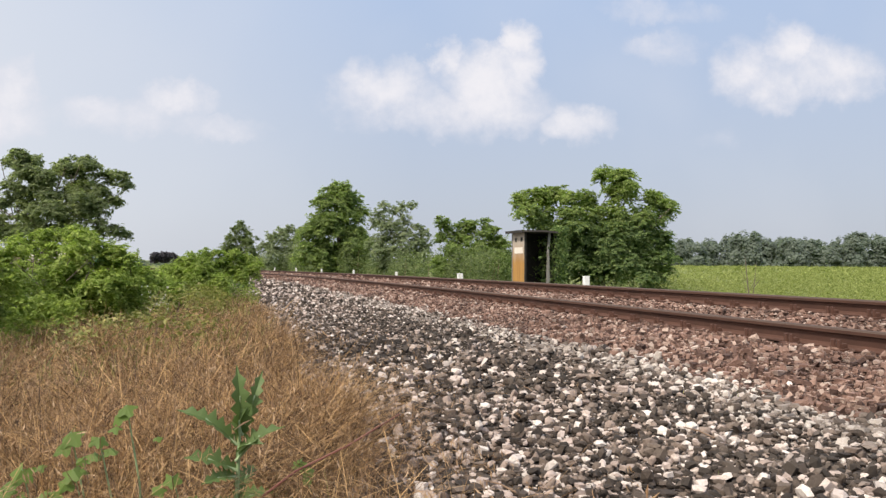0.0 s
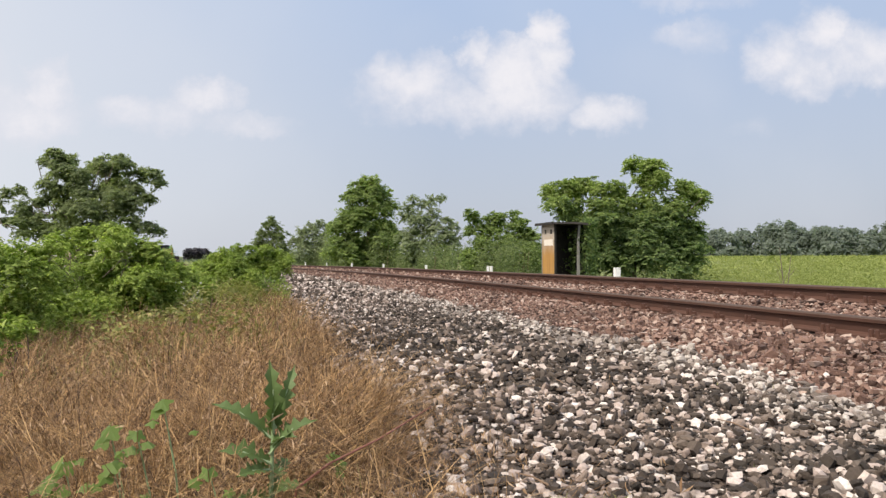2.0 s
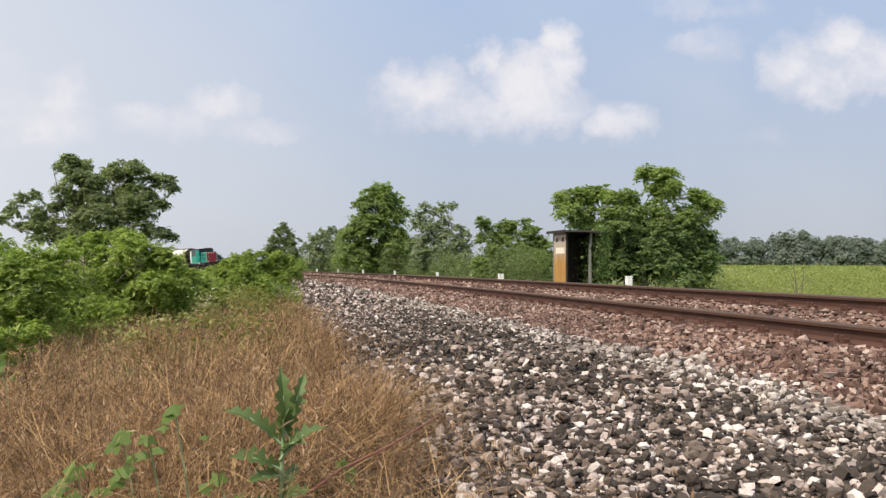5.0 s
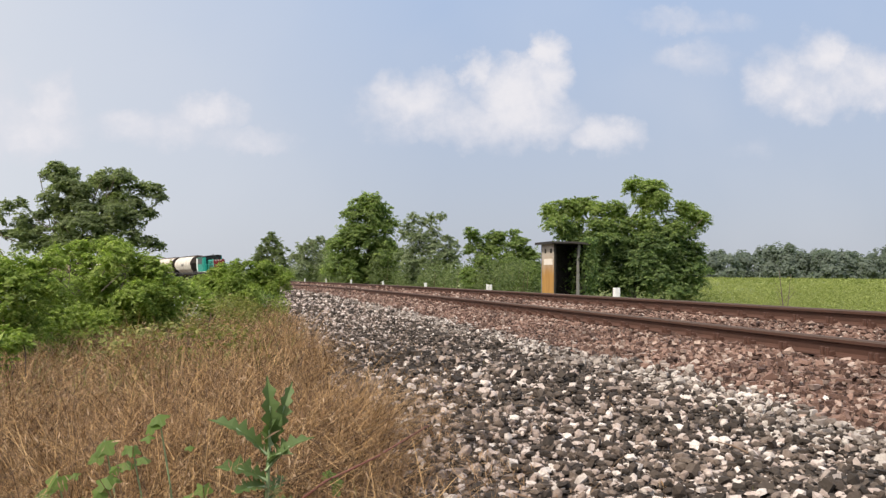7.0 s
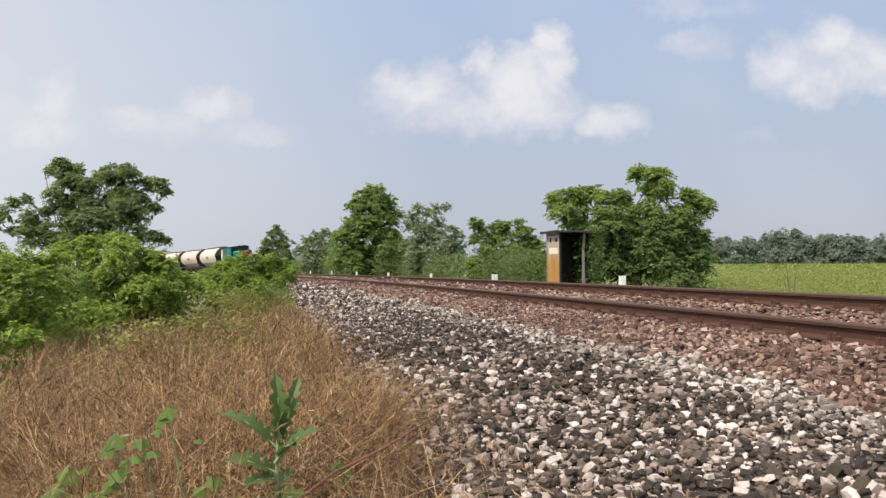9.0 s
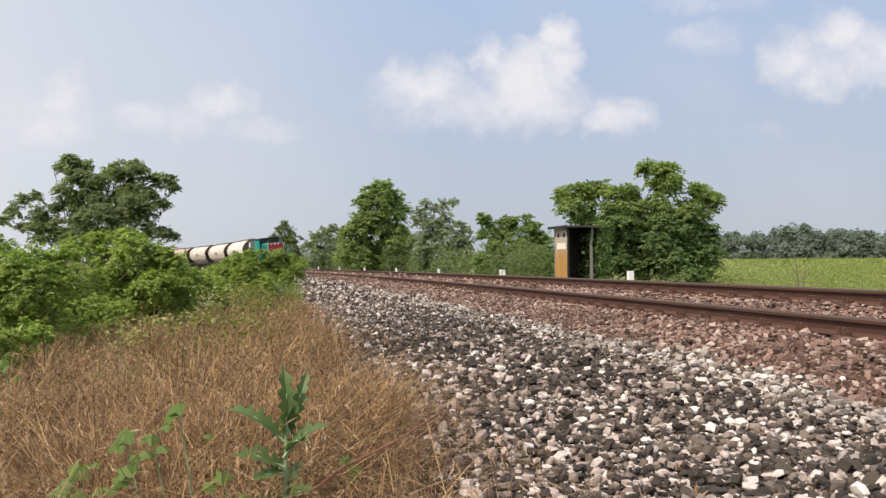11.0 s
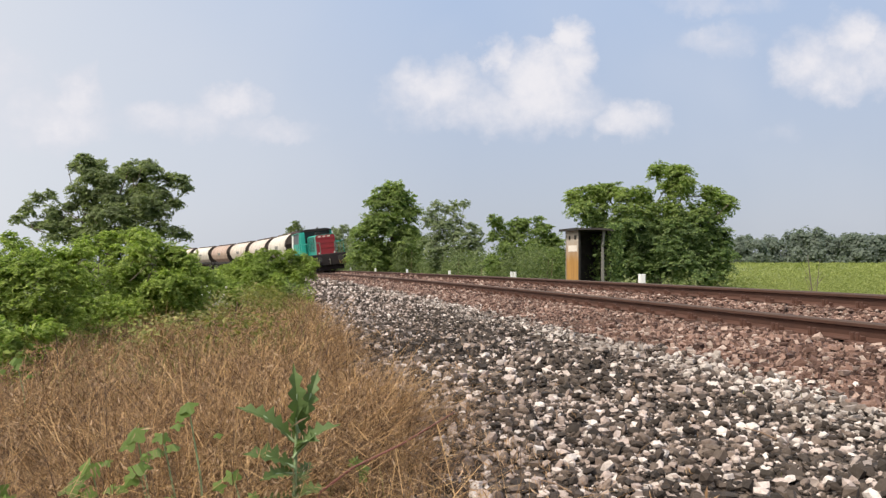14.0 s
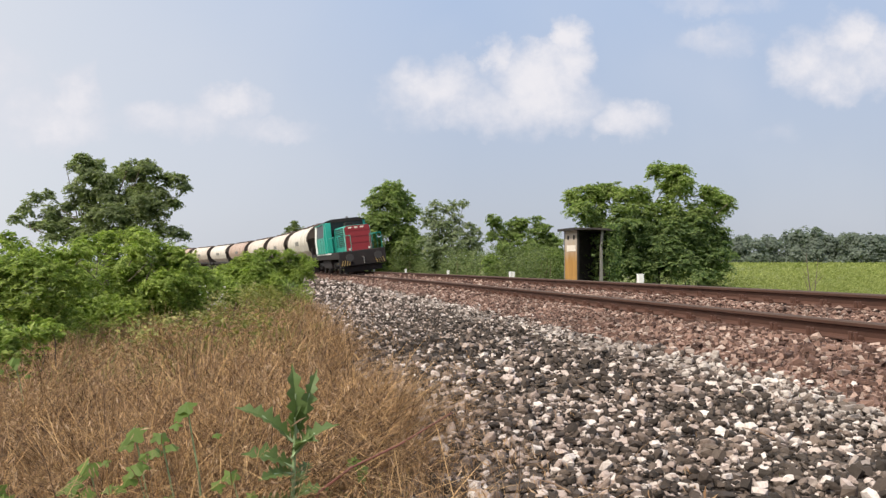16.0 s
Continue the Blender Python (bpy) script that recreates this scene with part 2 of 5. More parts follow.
def straw_material(name, dark, mid, light):
    """Dry stems: pale and rusty ones side by side, rustier in some patches."""
    n = Nodes(name)
    c = n.ramp(island(n), [(0.0, dark), (0.45, mid), (0.85, light), (1.0, tuple(min(1, v * 1.2) for v in light))])
    f = n.add("ShaderNodeMath", "MULTIPLY")
    n.link(n.ramp(n.noise(1.7, 3), [(0.40, (0, 0, 0)), (0.62, (1, 1, 1))]), f.inputs[0])
    f.inputs[1].default_value = 0.6
    c = n.mix(f.outputs[0], c, n.mix(1.0, c, (0.78, 0.69, 0.56), "MULTIPLY"))
    m = n.done(c, 0.65)
    tr = n.add("ShaderNodeBsdfTranslucent")
    n.link(c, tr.inputs[0])
    ms = n.add("ShaderNodeMixShader")
    ms.inputs[0].default_value = 0.25
    n.link(n.bsdf.outputs[0], ms.inputs[1])
    n.link(tr.outputs[0], ms.inputs[2])
    n.link(ms.outputs[0], n.out.inputs[0])
    return m


# Darkest stems are near black: shade of the gaps put into the straw colour.
L_STRAW = straw_material("straw", (0.034, 0.017, 0.007), (0.165, 0.088, 0.032), (0.52, 0.340, 0.160))
L_SEED = straw_material("seed_head", (0.23, 0.135, 0.070), (0.37, 0.235, 0.125), (0.55, 0.40, 0.26))
L_THISTLE = leaf_material("thistle_leaf", (0.095, 0.150, 0.052), (0.145, 0.208, 0.074), (0.215, 0.275, 0.115), 0.3, 0.5)
L_VINE = leaf_material("vine_leaf", (0.135, 0.210, 0.052), (0.195, 0.280, 0.074), (0.28, 0.36, 0.11), 0.5)
M_RIB = plain("pale_midrib", (0.36, 0.46, 0.27), 0.6, wear=0.1)
M_STEM = plain("pale_stem", (0.26, 0.36, 0.18), 0.6, wear=0.2)
M_BARK = plain("bark", (0.15, 0.12, 0.095), 0.9, wear=0.5, scale=3)
M_PALEBARK = plain("pale_bark", (0.34, 0.32, 0.28), 0.9, wear=0.4, scale=3)
M_TWIG = plain("dry_twig", (0.20, 0.13, 0.085), 0.8)
M_REDTWIG = plain("red_twig", (0.16, 0.060, 0.045), 0.6)
M_FLOWER = plain("white_flower", (0.62, 0.62, 0.52), 0.8, wear=0.1)
M_RUST = plain("rail_rust", (0.080, 0.035, 0.023), 0.9, 0.0, 0.5, 4, (0.034, 0.017, 0.013))
M_RAILTOP = plain("rail_running_face", (0.078, 0.050, 0.038), 0.85, 0.1, 0.4, 3, (0.075, 0.045, 0.035))
M_SLEEPER = plain("sleeper_concrete", (0.25, 0.20, 0.175), 0.9, wear=0.5)
M_WHITE = plain("white_paint", (0.80, 0.80, 0.78), 0.7, wear=0.18, dirt=(0.35, 0.32, 0.28))
M_YELLOW = bleached_panel("yellow_panel", (0.40, 0.215, 0.055), (0.40, 0.345, 0.285), 1.15, 1.75)
M_PAPER = plain("notice_paper", (0.74, 0.68, 0.60), 0.7, wear=0.2)
M_HUT = plain("hut_dark_wood", (0.019, 0.017, 0.015), 0.85, wear=0.4)
M_ROOF = plain("hut_roof_felt", (0.050, 0.043, 0.040), 0.8, wear=0.4)
M_POST = plain("hut_post_grey", (0.20, 0.195, 0.18), 0.8, wear=0.3)
M_TEAL = plain("teal_paint", (0.022, 0.335, 0.270), 0.42, wear=0.22, scale=2, dirt=(0.02, 0.13, 0.11))
M_REDP = plain("red_paint", (0.235, 0.018, 0.026), 0.5, wear=0.25, scale=2, dirt=(0.12, 0.015, 0.018))
M_CHASSIS = plain("chassis_black", (0.030, 0.028, 0.028), 0.7, wear=0.45, scale=2, dirt=(0.10, 0.075, 0.055))
M_LOCOBLACK = plain("loco_underframe", (0.012, 0.009, 0.010), 0.9, wear=0.3, scale=2, dirt=(0.040, 0.022, 0.020))
M_MINT = plain("pale_teal_edge", (0.20, 0.52, 0.45), 0.5, wear=0.2)
M_VENT = plain("louvre_dark", (0.020, 0.075, 0.068), 0.6)
M_STRIPE = plain("warning_yellow", (0.33, 0.23, 0.075), 0.6, wear=0.3)
M_WINDOW = plain("cab_glass", (0.016, 0.019, 0.022), 0.38, wear=0.05)
M_LAMP = plain("lamp_glass", (0.62, 0.62, 0.58), 0.15, wear=0.05)
M_STEEL = plain("worn_steel", (0.30, 0.28, 0.27), 0.4, 0.8)
M_ENDDARK = plain("wagon_end_brown", (0.075, 0.055, 0.045), 0.85, wear=0.4, scale=1.5)


def wagon_paint(name, color, dirt, amount):
    """Faded paint with cement-brown streaks that run down from the roof hatches."""
    n = Nodes(name)
    c = n.add("ShaderNodeTexCoord")
    mp = n.add("ShaderNodeMapping")
    mp.inputs["Scale"].default_value = (1.3, 0.5, 0.28)
    n.link(c.outputs["Object"], mp.inputs[0])
    s = n.add("ShaderNodeTexNoise")
    s.inputs["Scale"].default_value, s.inputs["Detail"].default_value, s.inputs["Roughness"].default_value = 1.5, 7, 0.62
    n.link(mp.outputs[0], s.inputs["Vector"])
    f = n.ramp(s.outputs[0], [(0.60 - 0.30 * amount, (0, 0, 0)), (0.86 - 0.25 * amount, (1, 1, 1))])
    return n.done(n.mix(f, n.mix(0.3, color, n.ramp(n.noise(9, 5), [(0.3, (0.75,) * 3), (0.7, (1, 1, 1))]), "MULTIPLY"), dirt), 0.6)


M_WAGONS = [wagon_paint("cream_wagon", (0.62, 0.59, 0.53), (0.38, 0.30, 0.25), 0.48),
            wagon_paint("pinkish_wagon", (0.58, 0.52, 0.46), (0.40, 0.29, 0.23), 0.45),
            wagon_paint("streaked_wagon", (0.60, 0.56, 0.49), (0.35, 0.22, 0.17), 0.6),
            wagon_paint("brown_wagon", (0.45, 0.35, 0.29), (0.29, 0.18, 0.14), 0.7)]


# ---------------------------------------------------------------- mesh helpers
def mesh_np(name, verts, tris, mats, index=None, smooth=False):
    me = bpy.data.meshes.new(name)
    verts, tris = np.asarray(verts, np.float32).reshape(-1, 3), np.asarray(tris, np.int32).reshape(-1, 3)
    me.vertices.add(len(verts))
    me.vertices.foreach_set("co", verts.ravel())
    me.loops.add(tris.size)
    me.loops.foreach_set("vertex_index", tris.ravel())
    me.polygons.add(len(tris))
    me.polygons.foreach_set("loop_start", np.arange(0, tris.size, 3, dtype=np.int32))
    me.polygons.foreach_set("loop_total", np.full(len(tris), 3, np.int32))
    for m in mats:
        me.materials.append(m)
    if index is not None:
        me.polygons.foreach_set("material_index", np.asarray(index, np.int32))
    me.polygons.foreach_set("use_smooth", np.full(len(tris), smooth))
    me.update(calc_edges=True)
    return me


def thing(name, label, category, group="", kind="", at=None):
    ob = new(name)
    ob.empty_display_size = 0.1
    if at is not None:
        ob.matrix_world = at
    return tagged(ob, label, category, group, kind)


def part(name, bm, material, parent, label="", smooth=False):
    """Links a bmesh, or a ready mesh, as one mesh object under a thing or a part."""
    if isinstance(bm, bmesh.types.BMesh):
        me = bpy.data.meshes.new(name)
        for f in bm.faces:
            f.smooth = smooth
        bm.to_mesh(me)
        bm.free()
        me.materials.append(material)
    else:
        me = bm
    ob = new(name, me)
    ob.parent = parent
    return tagged(ob, label)


def box(x0, x1, y0, y1, z0, z1, bevel=0.0, bm=None):
    bm = bm or bmesh.new()
    r = bmesh.ops.create_cube(bm, size=1, matrix=Matrix.LocRotScale(((x0 + x1) / 2, (y0 + y1) / 2, (z0 + z1) / 2), None, (x1 - x0, y1 - y0, z1 - z0)))
    if bevel:
        es = {e for v in r["verts"] for e in v.link_edges}
        bmesh.ops.bevel(bm, geom=list(es), offset=bevel, segments=2, affect="EDGES", profile=0.6)
    return bm


def rod(a, b, r0, r1=None, sides=7, bm=None):
    bm = bm or bmesh.new()
    a, b = Vector(a), Vector(b)
    d = b - a
    m = Matrix.Translation((a + b) / 2) @ d.to_track_quat("Z", "Y").to_matrix().to_4x4()
    bmesh.ops.create_cone(bm, cap_ends=True, segments=sides, radius1=r0, radius2=r0 if r1 is None else r1, depth=d.length, matrix=m)
    return bm


def prism(profile, x0, x1, inset=None, bm=None):
    """Extrudes a (y, z) profile along x; inset(y, z) shortens each end."""
    bm = bm or bmesh.new()
    a = [bm.verts.new((x0 + (inset(y, z) if inset else 0), y, z)) for y, z in profile]
    b = [bm.verts.new((x1 - (inset(y, z) if inset else 0), y, z)) for y, z in profile]
    k = len(profile)
    for i in range(k):
        bm.faces.new((a[i], a[(i + 1) % k], b[(i + 1) % k], b[i]))
    bm.faces.new(a[::-1])
    bm.faces.new(b)
    bmesh.ops.recalc_face_normals(bm, faces=bm.faces)
    return bm


# ---------------------------------------------------------------- the line of the track
GRADE, CANT, GAUGE, RAIL_Z = -0.00754, 0.1810, 1.5, 0.4378
S_GRID = np.arange(-400.0, 3000.0, 0.5)
_bend = np.where(S_GRID < 0, 0.0, 0.001790 * np.clip(S_GRID, 0, 230) + 0.00000369 * np.clip(S_GRID, 0, 230) ** 2)
HEAD = radians(9.937) + _bend
_n = np.searchsorted(S_GRID, 0.0)
_X = np.concatenate([[0], np.cumsum(-(np.sin(HEAD[1:]) + np.sin(HEAD[:-1])) / 2 * 0.5)])
_Y = np.concatenate([[0], np.cumsum((np.cos(HEAD[1:]) + np.cos(HEAD[:-1])) / 2 * 0.5)])
LINE_X = _X - _X[_n] + 5.04 * math.cos(radians(9.937))
LINE_Y = _Y - _Y[_n] + 5.04 * math.sin(radians(9.937))


def on_line(s, o):
    """Place in plan at the distance s along the near rail, o metres beyond it (negative: on the camera's side)."""
    h = np.interp(s, S_GRID, HEAD)
    return np.interp(s, S_GRID, LINE_X) + o * np.cos(h), np.interp(s, S_GRID, LINE_Y) + o * np.sin(h), h


def line_coords(x, y):
    """The inverse of on_line for single places near the track."""
    i = int(np.argmin((LINE_X - x) ** 2 + (LINE_Y - y) ** 2))
    h = HEAD[i]
    return float(S_GRID[i] + (-(x - LINE_X[i]) * math.sin(h) + (y - LINE_Y[i]) * math.cos(h))), float((x - LINE_X[i]) * math.cos(h) + (y - LINE_Y[i]) * math.sin(h))


SEC_O = [-400, -60, -25, -14, -9.5, -7, -5.4, -4.7, -3.2, -2.75, -2.35, -1.7, -0.95, -0.42, -0.15, 0.15, 0.45, 1.15, 1.35, 1.65, 2.1, 3.1, 4.5, 8, 14, 60, 4000]
SEC_Z = [-0.9, -0.9, -0.75, -0.5, -0.28, -0.08, 0.0, 0.0, 0.01, 0.055, 0.02, 0.07, 0.17, 0.225, 0.225, 0.240, 0.315, 0.400, 0.395, 0.415, 0.40, 0.06, 0.0, -0.15, -0.5, -0.6, -0.6]


def ground_z(s, o):
    s, o = np.asarray(s, float), np.asarray(o, float)
    w = np.clip(1 - (np.abs(o) - 8) / 30, 0.0, 1)
    z = np.interp(o, SEC_O, SEC_Z) + GRADE * np.clip(s, -30, 190) * w
    lump = np.sin(s * 2.1 + o * 1.3) * np.sin(o * 2.7 - s * 0.9) + 0.6 * np.sin(s * 4.3 - o * 3.1 + 1.0)
    rough = np.interp(o, [-12, -6, -4.6, -2.2, -1.2, -0.6, 2.4, 4, 10], [.05, .035, .030, .034, .018, 0, 0, .02, .04])
    return z + lump * rough


def ground_at(x, y):
    s, o = line_coords(x, y)
    return float(ground_z(s, o))


def build_ground():
    ss = np.concatenate([np.array([-400, -250, -120, -60, -30, -15]), np.arange(-8, 30, 0.3), np.arange(30, 80, 1.2), np.arange(80, 240, 4.0),
                         np.array([260, 300, 360, 450, 600, 800, 1100, 1500, 2100, 2900])])
    oo = np.concatenate([np.array([-300, -180, -100, -60, -40, -30, -22, -17]), np.arange(-13, -0.5, 0.3), np.arange(-0.42, 3.4, 0.25), np.arange(3.5, 14, 0.7),
                         np.array([15, 18, 22, 28, 36, 48, 65, 90, 130, 190, 280, 400, 600, 900, 1400, 2200, 3600])])
    S, O = np.meshgrid(ss, oo, indexing="ij")
    X, Y, _ = on_line(S, O)
    V = np.stack([X, Y, ground_z(S, O)], -1).reshape(-1, 3)
    n, m = len(ss), len(oo)
    i, j = np.meshgrid(np.arange(n - 1), np.arange(m - 1), indexing="ij")
    a = (i * m + j).ravel()
    tris = np.stack([np.stack([a, a + 1, a + m + 1], -1), np.stack([a, a + m + 1, a + m], -1)], 1).reshape(-1, 3)
    mid = np.repeat(((oo[:-1] + oo[1:]) / 2)[j.ravel()], 2)
    smid = np.repeat(((ss[:-1] + ss[1:]) / 2)[i.ravel()], 2)
    zone = np.select([mid < -12, mid < -4.75, mid < -2.25, mid < -1.65, mid < 3.0, mid < 11], [4, 3, 0, 1, 2, 4], 5)
    zone = np.where((zone == 3) & (smid > 14), 4, zone)
    flip = tris[:, ::-1]
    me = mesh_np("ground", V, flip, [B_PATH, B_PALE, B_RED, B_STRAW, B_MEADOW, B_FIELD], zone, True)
    up = me.polygons[0].normal.z
    if up < 0:
        me.flip_normals()
    return tagged(new("ground", me), "level farmland with gravel path, ballast bed and dry verge", "ground", kind="structure")


ground = build_ground()


# ---------------------------------------------------------------- the railway
def sweep(profile, o, s0, s1, step, top_faces=()):
    """A rail: a (across, up) profile carried along the track."""
    ss = np.arange(s0, s1 + step / 2, step)
    X, Y, h = on_line(ss, o)
    Z = RAIL_Z + GRADE * np.clip(ss, -30, 190) + CANT * o / GAUGE
    k = len(profile)
    V = []
    for x, y, z, a in zip(X, Y, Z, h):
        for p, u in profile:
            V.append((x + p * math.cos(a) - u * 0.12 * math.cos(a), y + p * math.sin(a) - u * 0.12 * math.sin(a), z + u + 0.12 * p))
    tris, idx = [], []
    for i in range(len(ss) - 1):
        for j in range(k):
            a, b = i * k + j, i * k + (j + 1) % k
            tris += [(a, b, b + k), (a, b + k, a + k)]
            idx += [1 if j in top_faces else 0] * 2
    me = mesh_np("rail", V, tris, [M_RUST, M_RAILTOP], idx)
    bm = bmesh.new()
    bm.from_mesh(me)
    bmesh.ops.recalc_face_normals(bm, faces=bm.faces)
    bm.to_mesh(me)
    bm.free()
    return me


RAIL = [(-0.022, 0.0), (0.022, 0.0), (0.036, -0.012), (0.036, -0.040), (0.010, -0.054), (0.009, -0.135), (0.030, -0.150), (0.075, -0.160), (0.075, -0.172),
        (-0.075, -0.172), (-0.075, -0.160), (-0.030, -0.150), (-0.009, -0.135), (-0.010, -0.054), (-0.036, -0.040), (-0.036, -0.012)]


def build_track():
    track = thing("railway_track", "single curved railway track with rusty rails on red ballast", "railway track", kind="structure")
    for o in (0.0, GAUGE):
        part("rail", sweep(RAIL, o, -30, 260, 1.0, (0, 1, 15)), None, track, "rust-brown steel rail with a worn running face")
    bm = box(-0.13, 0.13, -0.55, 2.05, -0.21, 0.0, 0.015)
    slab = bpy.data.meshes.new("sleeper")
    bm.to_mesh(slab)
    bm.free()
    slab.materials.append(M_SLEEPER)
    # a base plate with two bolts and a spring clip
    bm = box(-0.085, 0.085, -0.055, 0.055, 0.0, 0.03, 0.004)
    for x in (-0.035, 0.035):
        rod((x, 0.0, 0.02), (x, 0.0, 0.105), 0.024, 0.020, 6, bm)
    box(-0.065, 0.065, -0.06, 0.0, 0.030, 0.070, 0.006, bm)
    clip = bpy.data.meshes.new("rail_clip")
    bm.to_mesh(clip)
    bm.free()
    clip.materials.append(M_RUST)
    lean = math.atan(CANT / GAUGE)
    n = 0
    for i in range(-4, 90):
        s = 9.951 - 0.6 * 12 + 0.6 * i
        x, y, h = on_line(s, 0.0)
        z = RAIL_Z + GRADE * s - 0.178
        ob = new("sleeper", slab)
        ob.parent = track
        ob.matrix_world = Matrix.Translation((x, y, z - 0.002)) @ Matrix.Rotation(h + math.pi / 2, 4, "Z") @ Matrix.Rotation(0, 4, "X")
        # local y of the sleeper runs across the track towards the far rail
        across = Vector((math.cos(h), math.sin(h), CANT / GAUGE)).normalized()
        along = Vector((-math.sin(h), math.cos(h), 0))
        m = Matrix((along, across, along.cross(across))).transposed().to_4x4()
        if m.to_3x3().determinant() < 0 or m[2][2] < 0:
            m = Matrix((-along, across, (-along).cross(across))).transposed().to_4x4()
        ob.matrix_world = Matrix.Translation((x, y, z - 0.002)) @ m
        if i < 66:
            for off, turn in ((-0.115, 1), (GAUGE - 0.115, 1), (0.115, -1)):
                c = new("rail_clip", clip)
                c.parent = ob
                c.matrix_parent_inverse = Matrix.Identity(4)
                c.matrix_basis = Matrix.Translation((0, off, 0.0)) @ Matrix.Diagonal((1, -turn, 1, 1))
    return track


build_track()


# ---------------------------------------------------------------- stones
def spins(rng, n):
    q = rng.normal(size=(n, 4))
    q /= np.linalg.norm(q, axis=1)[:, None]
    w, x, y, z = q.T
    return np.stack([1 - 2 * (y * y + z * z), 2 * (x * y - w * z), 2 * (x * z + w * y), 2 * (x * y + w * z), 1 - 2 * (x * x + z * z), 2 * (y * z - w * x),
                     2 * (x * z - w * y), 2 * (y * z + w * x), 1 - 2 * (x * x + y * y)], -1).reshape(n, 3, 3)


OCT_V = np.array([(1, 0, 0.2), (0.1, 1, 0), (-1, 0.1, -0.1), (0, -1, 0.1), (0.1, 0.1, 1), (0, 0, -1)], float)
OCT_F = np.array([(0, 1, 4), (1, 2, 4), (2, 3, 4), (3, 0, 4), (1, 0, 5), (2, 1, 5), (3, 2, 5), (0, 3, 5)])


BOX_V = np.array([(x, y, z) for z in (-0.66, 0.66) for y in (-0.66, 0.66) for x in (-0.66, 0.66)])
BOX_F = np.array([(0, 2, 3), (0, 3, 1), (4, 5, 7), (4, 7, 6), (0, 1, 5), (0, 5, 4), (1, 3, 7), (1, 7, 5), (3, 2, 6), (3, 6, 7), (2, 0, 4), (2, 4, 6)])
_g = (1 + 5 ** 0.5) / 2
ICO_V = np.array([(-1, _g, 0), (1, _g, 0), (-1, -_g, 0), (1, -_g, 0), (0, -1, _g), (0, 1, _g), (0, -1, -_g), (0, 1, -_g), (_g, 0, -1), (_g, 0, 1), (-_g, 0, -1), (-_g, 0, 1)]) / 1.9
ICO_F = np.array([(0, 11, 5), (0, 5, 1), (0, 1, 7), (0, 7, 10), (0, 10, 11), (1, 5, 9), (5, 11, 4), (11, 10, 2), (10, 7, 6), (7, 1, 8),
                  (3, 9, 4), (3, 4, 2), (3, 2, 6), (3, 6, 8), (3, 8, 9), (4, 9, 5), (2, 4, 11), (6, 2, 10), (8, 6, 7), (9, 8, 1)])


def stones(rng, s, o, size, shape="block"):
    """Crushed stones lying on the ground at (s, o): chipped lumps, blocks or coarse chips."""
    n = len(s)
    shape_v, faces = {"lump": (ICO_V, ICO_F), "block": (BOX_V, BOX_F), "chip": (OCT_V, OCT_F)}[shape]
    base = np.repeat(shape_v[None], n, 0)
    if shape == "lump":
        # four broken faces on each lump
        base = base * (1 + rng.uniform(-0.10, 0.10, (n, 12, 1)))
        for k in range(4):
            d = spins(rng, n)[:, 0]
            over = np.maximum(np.einsum("nkj,nj->nk", base, d) - rng.uniform(0.42, 0.72, (n, 1)), 0)
            base = base - over[:, :, None] * d[:, None]
    elif shape == "block":
        # one end drawn in, all corners knocked about
        base = base * (1 + rng.uniform(-0.25, 0.25, (n, 8, 1))) + rng.uniform(-0.18, 0.18, base.shape)
        base[:, :, 1] *= 1 - 0.35 * rng.random((n, 1)) * (base[:, :, 0] + 0.7)
        base[:, :, 2] *= 1 - 0.35 * rng.random((n, 1)) * (base[:, :, 1] + 0.5)
    else:
        base = base * (1 + rng.uniform(-0.42, 0.34, (n, 6, 1)))
        base = base / np.abs(base).max(2, keepdims=True) ** 0.85
    base *= np.stack([rng.uniform(0.80, 1.25, n), rng.uniform(0.65, 1.0, n), rng.uniform(0.42, 0.78, n)], -1)[:, None]
    tilt = spins(rng, n)
    yaw = rng.uniform(0, 6.28, n)
    rz = np.zeros((n, 3, 3))
    rz[:, 0, 0] = rz[:, 1, 1] = np.cos(yaw)
    rz[:, 0, 1], rz[:, 1, 0], rz[:, 2, 2] = -np.sin(yaw), np.sin(yaw), 1
    free = rng.random(n) < 0.45
    rot = np.where(free[:, None, None], tilt, rz)
    P = np.einsum("nij,nkj->nki", rot, base) * (size / 2)[:, None, None]
    X, Y, _ = on_line(s, o)
    Z = ground_z(s, o) + size * rng.uniform(-0.15, 0.58, n)
    return P + np.stack([X, Y, Z], -1)[:, None], np.arange(n)[:, None, None] * len(shape_v) + faces[None]


# spots with darker stones: x, y, half width, half depth
DARK_SPOTS = [(0.25, 9.6, 1.3, 2.4), (1.35, 7.2, 0.55, 0.55), (2.05, 4.85, 0.75, 0.36), (1.85, 3.45, 0.55, 0.35), (0.2, 13.5, 1.2, 2.5), (0.9, 5.9, 0.5, 0.35)]


def darkness(rng, x, y):
    d = np.zeros(len(x))
    for cx, cy, rx, ry in DARK_SPOTS:
        q = np.hypot((x - cx) / rx, (y - cy) / ry) + 0.22 * np.sin(x * 7 + y * 3) + rng.normal(0, 0.16, len(x))
        d = np.maximum(d, np.clip(1.45 - q, 0, 1))
    return d


def scatter(rng, s0, s1, o0, o1, step):
    ns, no = int((s1 - s0) / step), int((o1 - o0) / step)
    a, b = np.meshgrid(np.arange(ns), np.arange(no), indexing="ij")
    s = s0 + (a.ravel() + rng.uniform(0, 1, a.size)) * step
    o = o0 + (b.ravel() + rng.uniform(0, 1, b.size)) * step
    keep = s > 0.6 + 0.80 * np.maximum(o + 4.9, 0)
    return s[keep], o[keep]


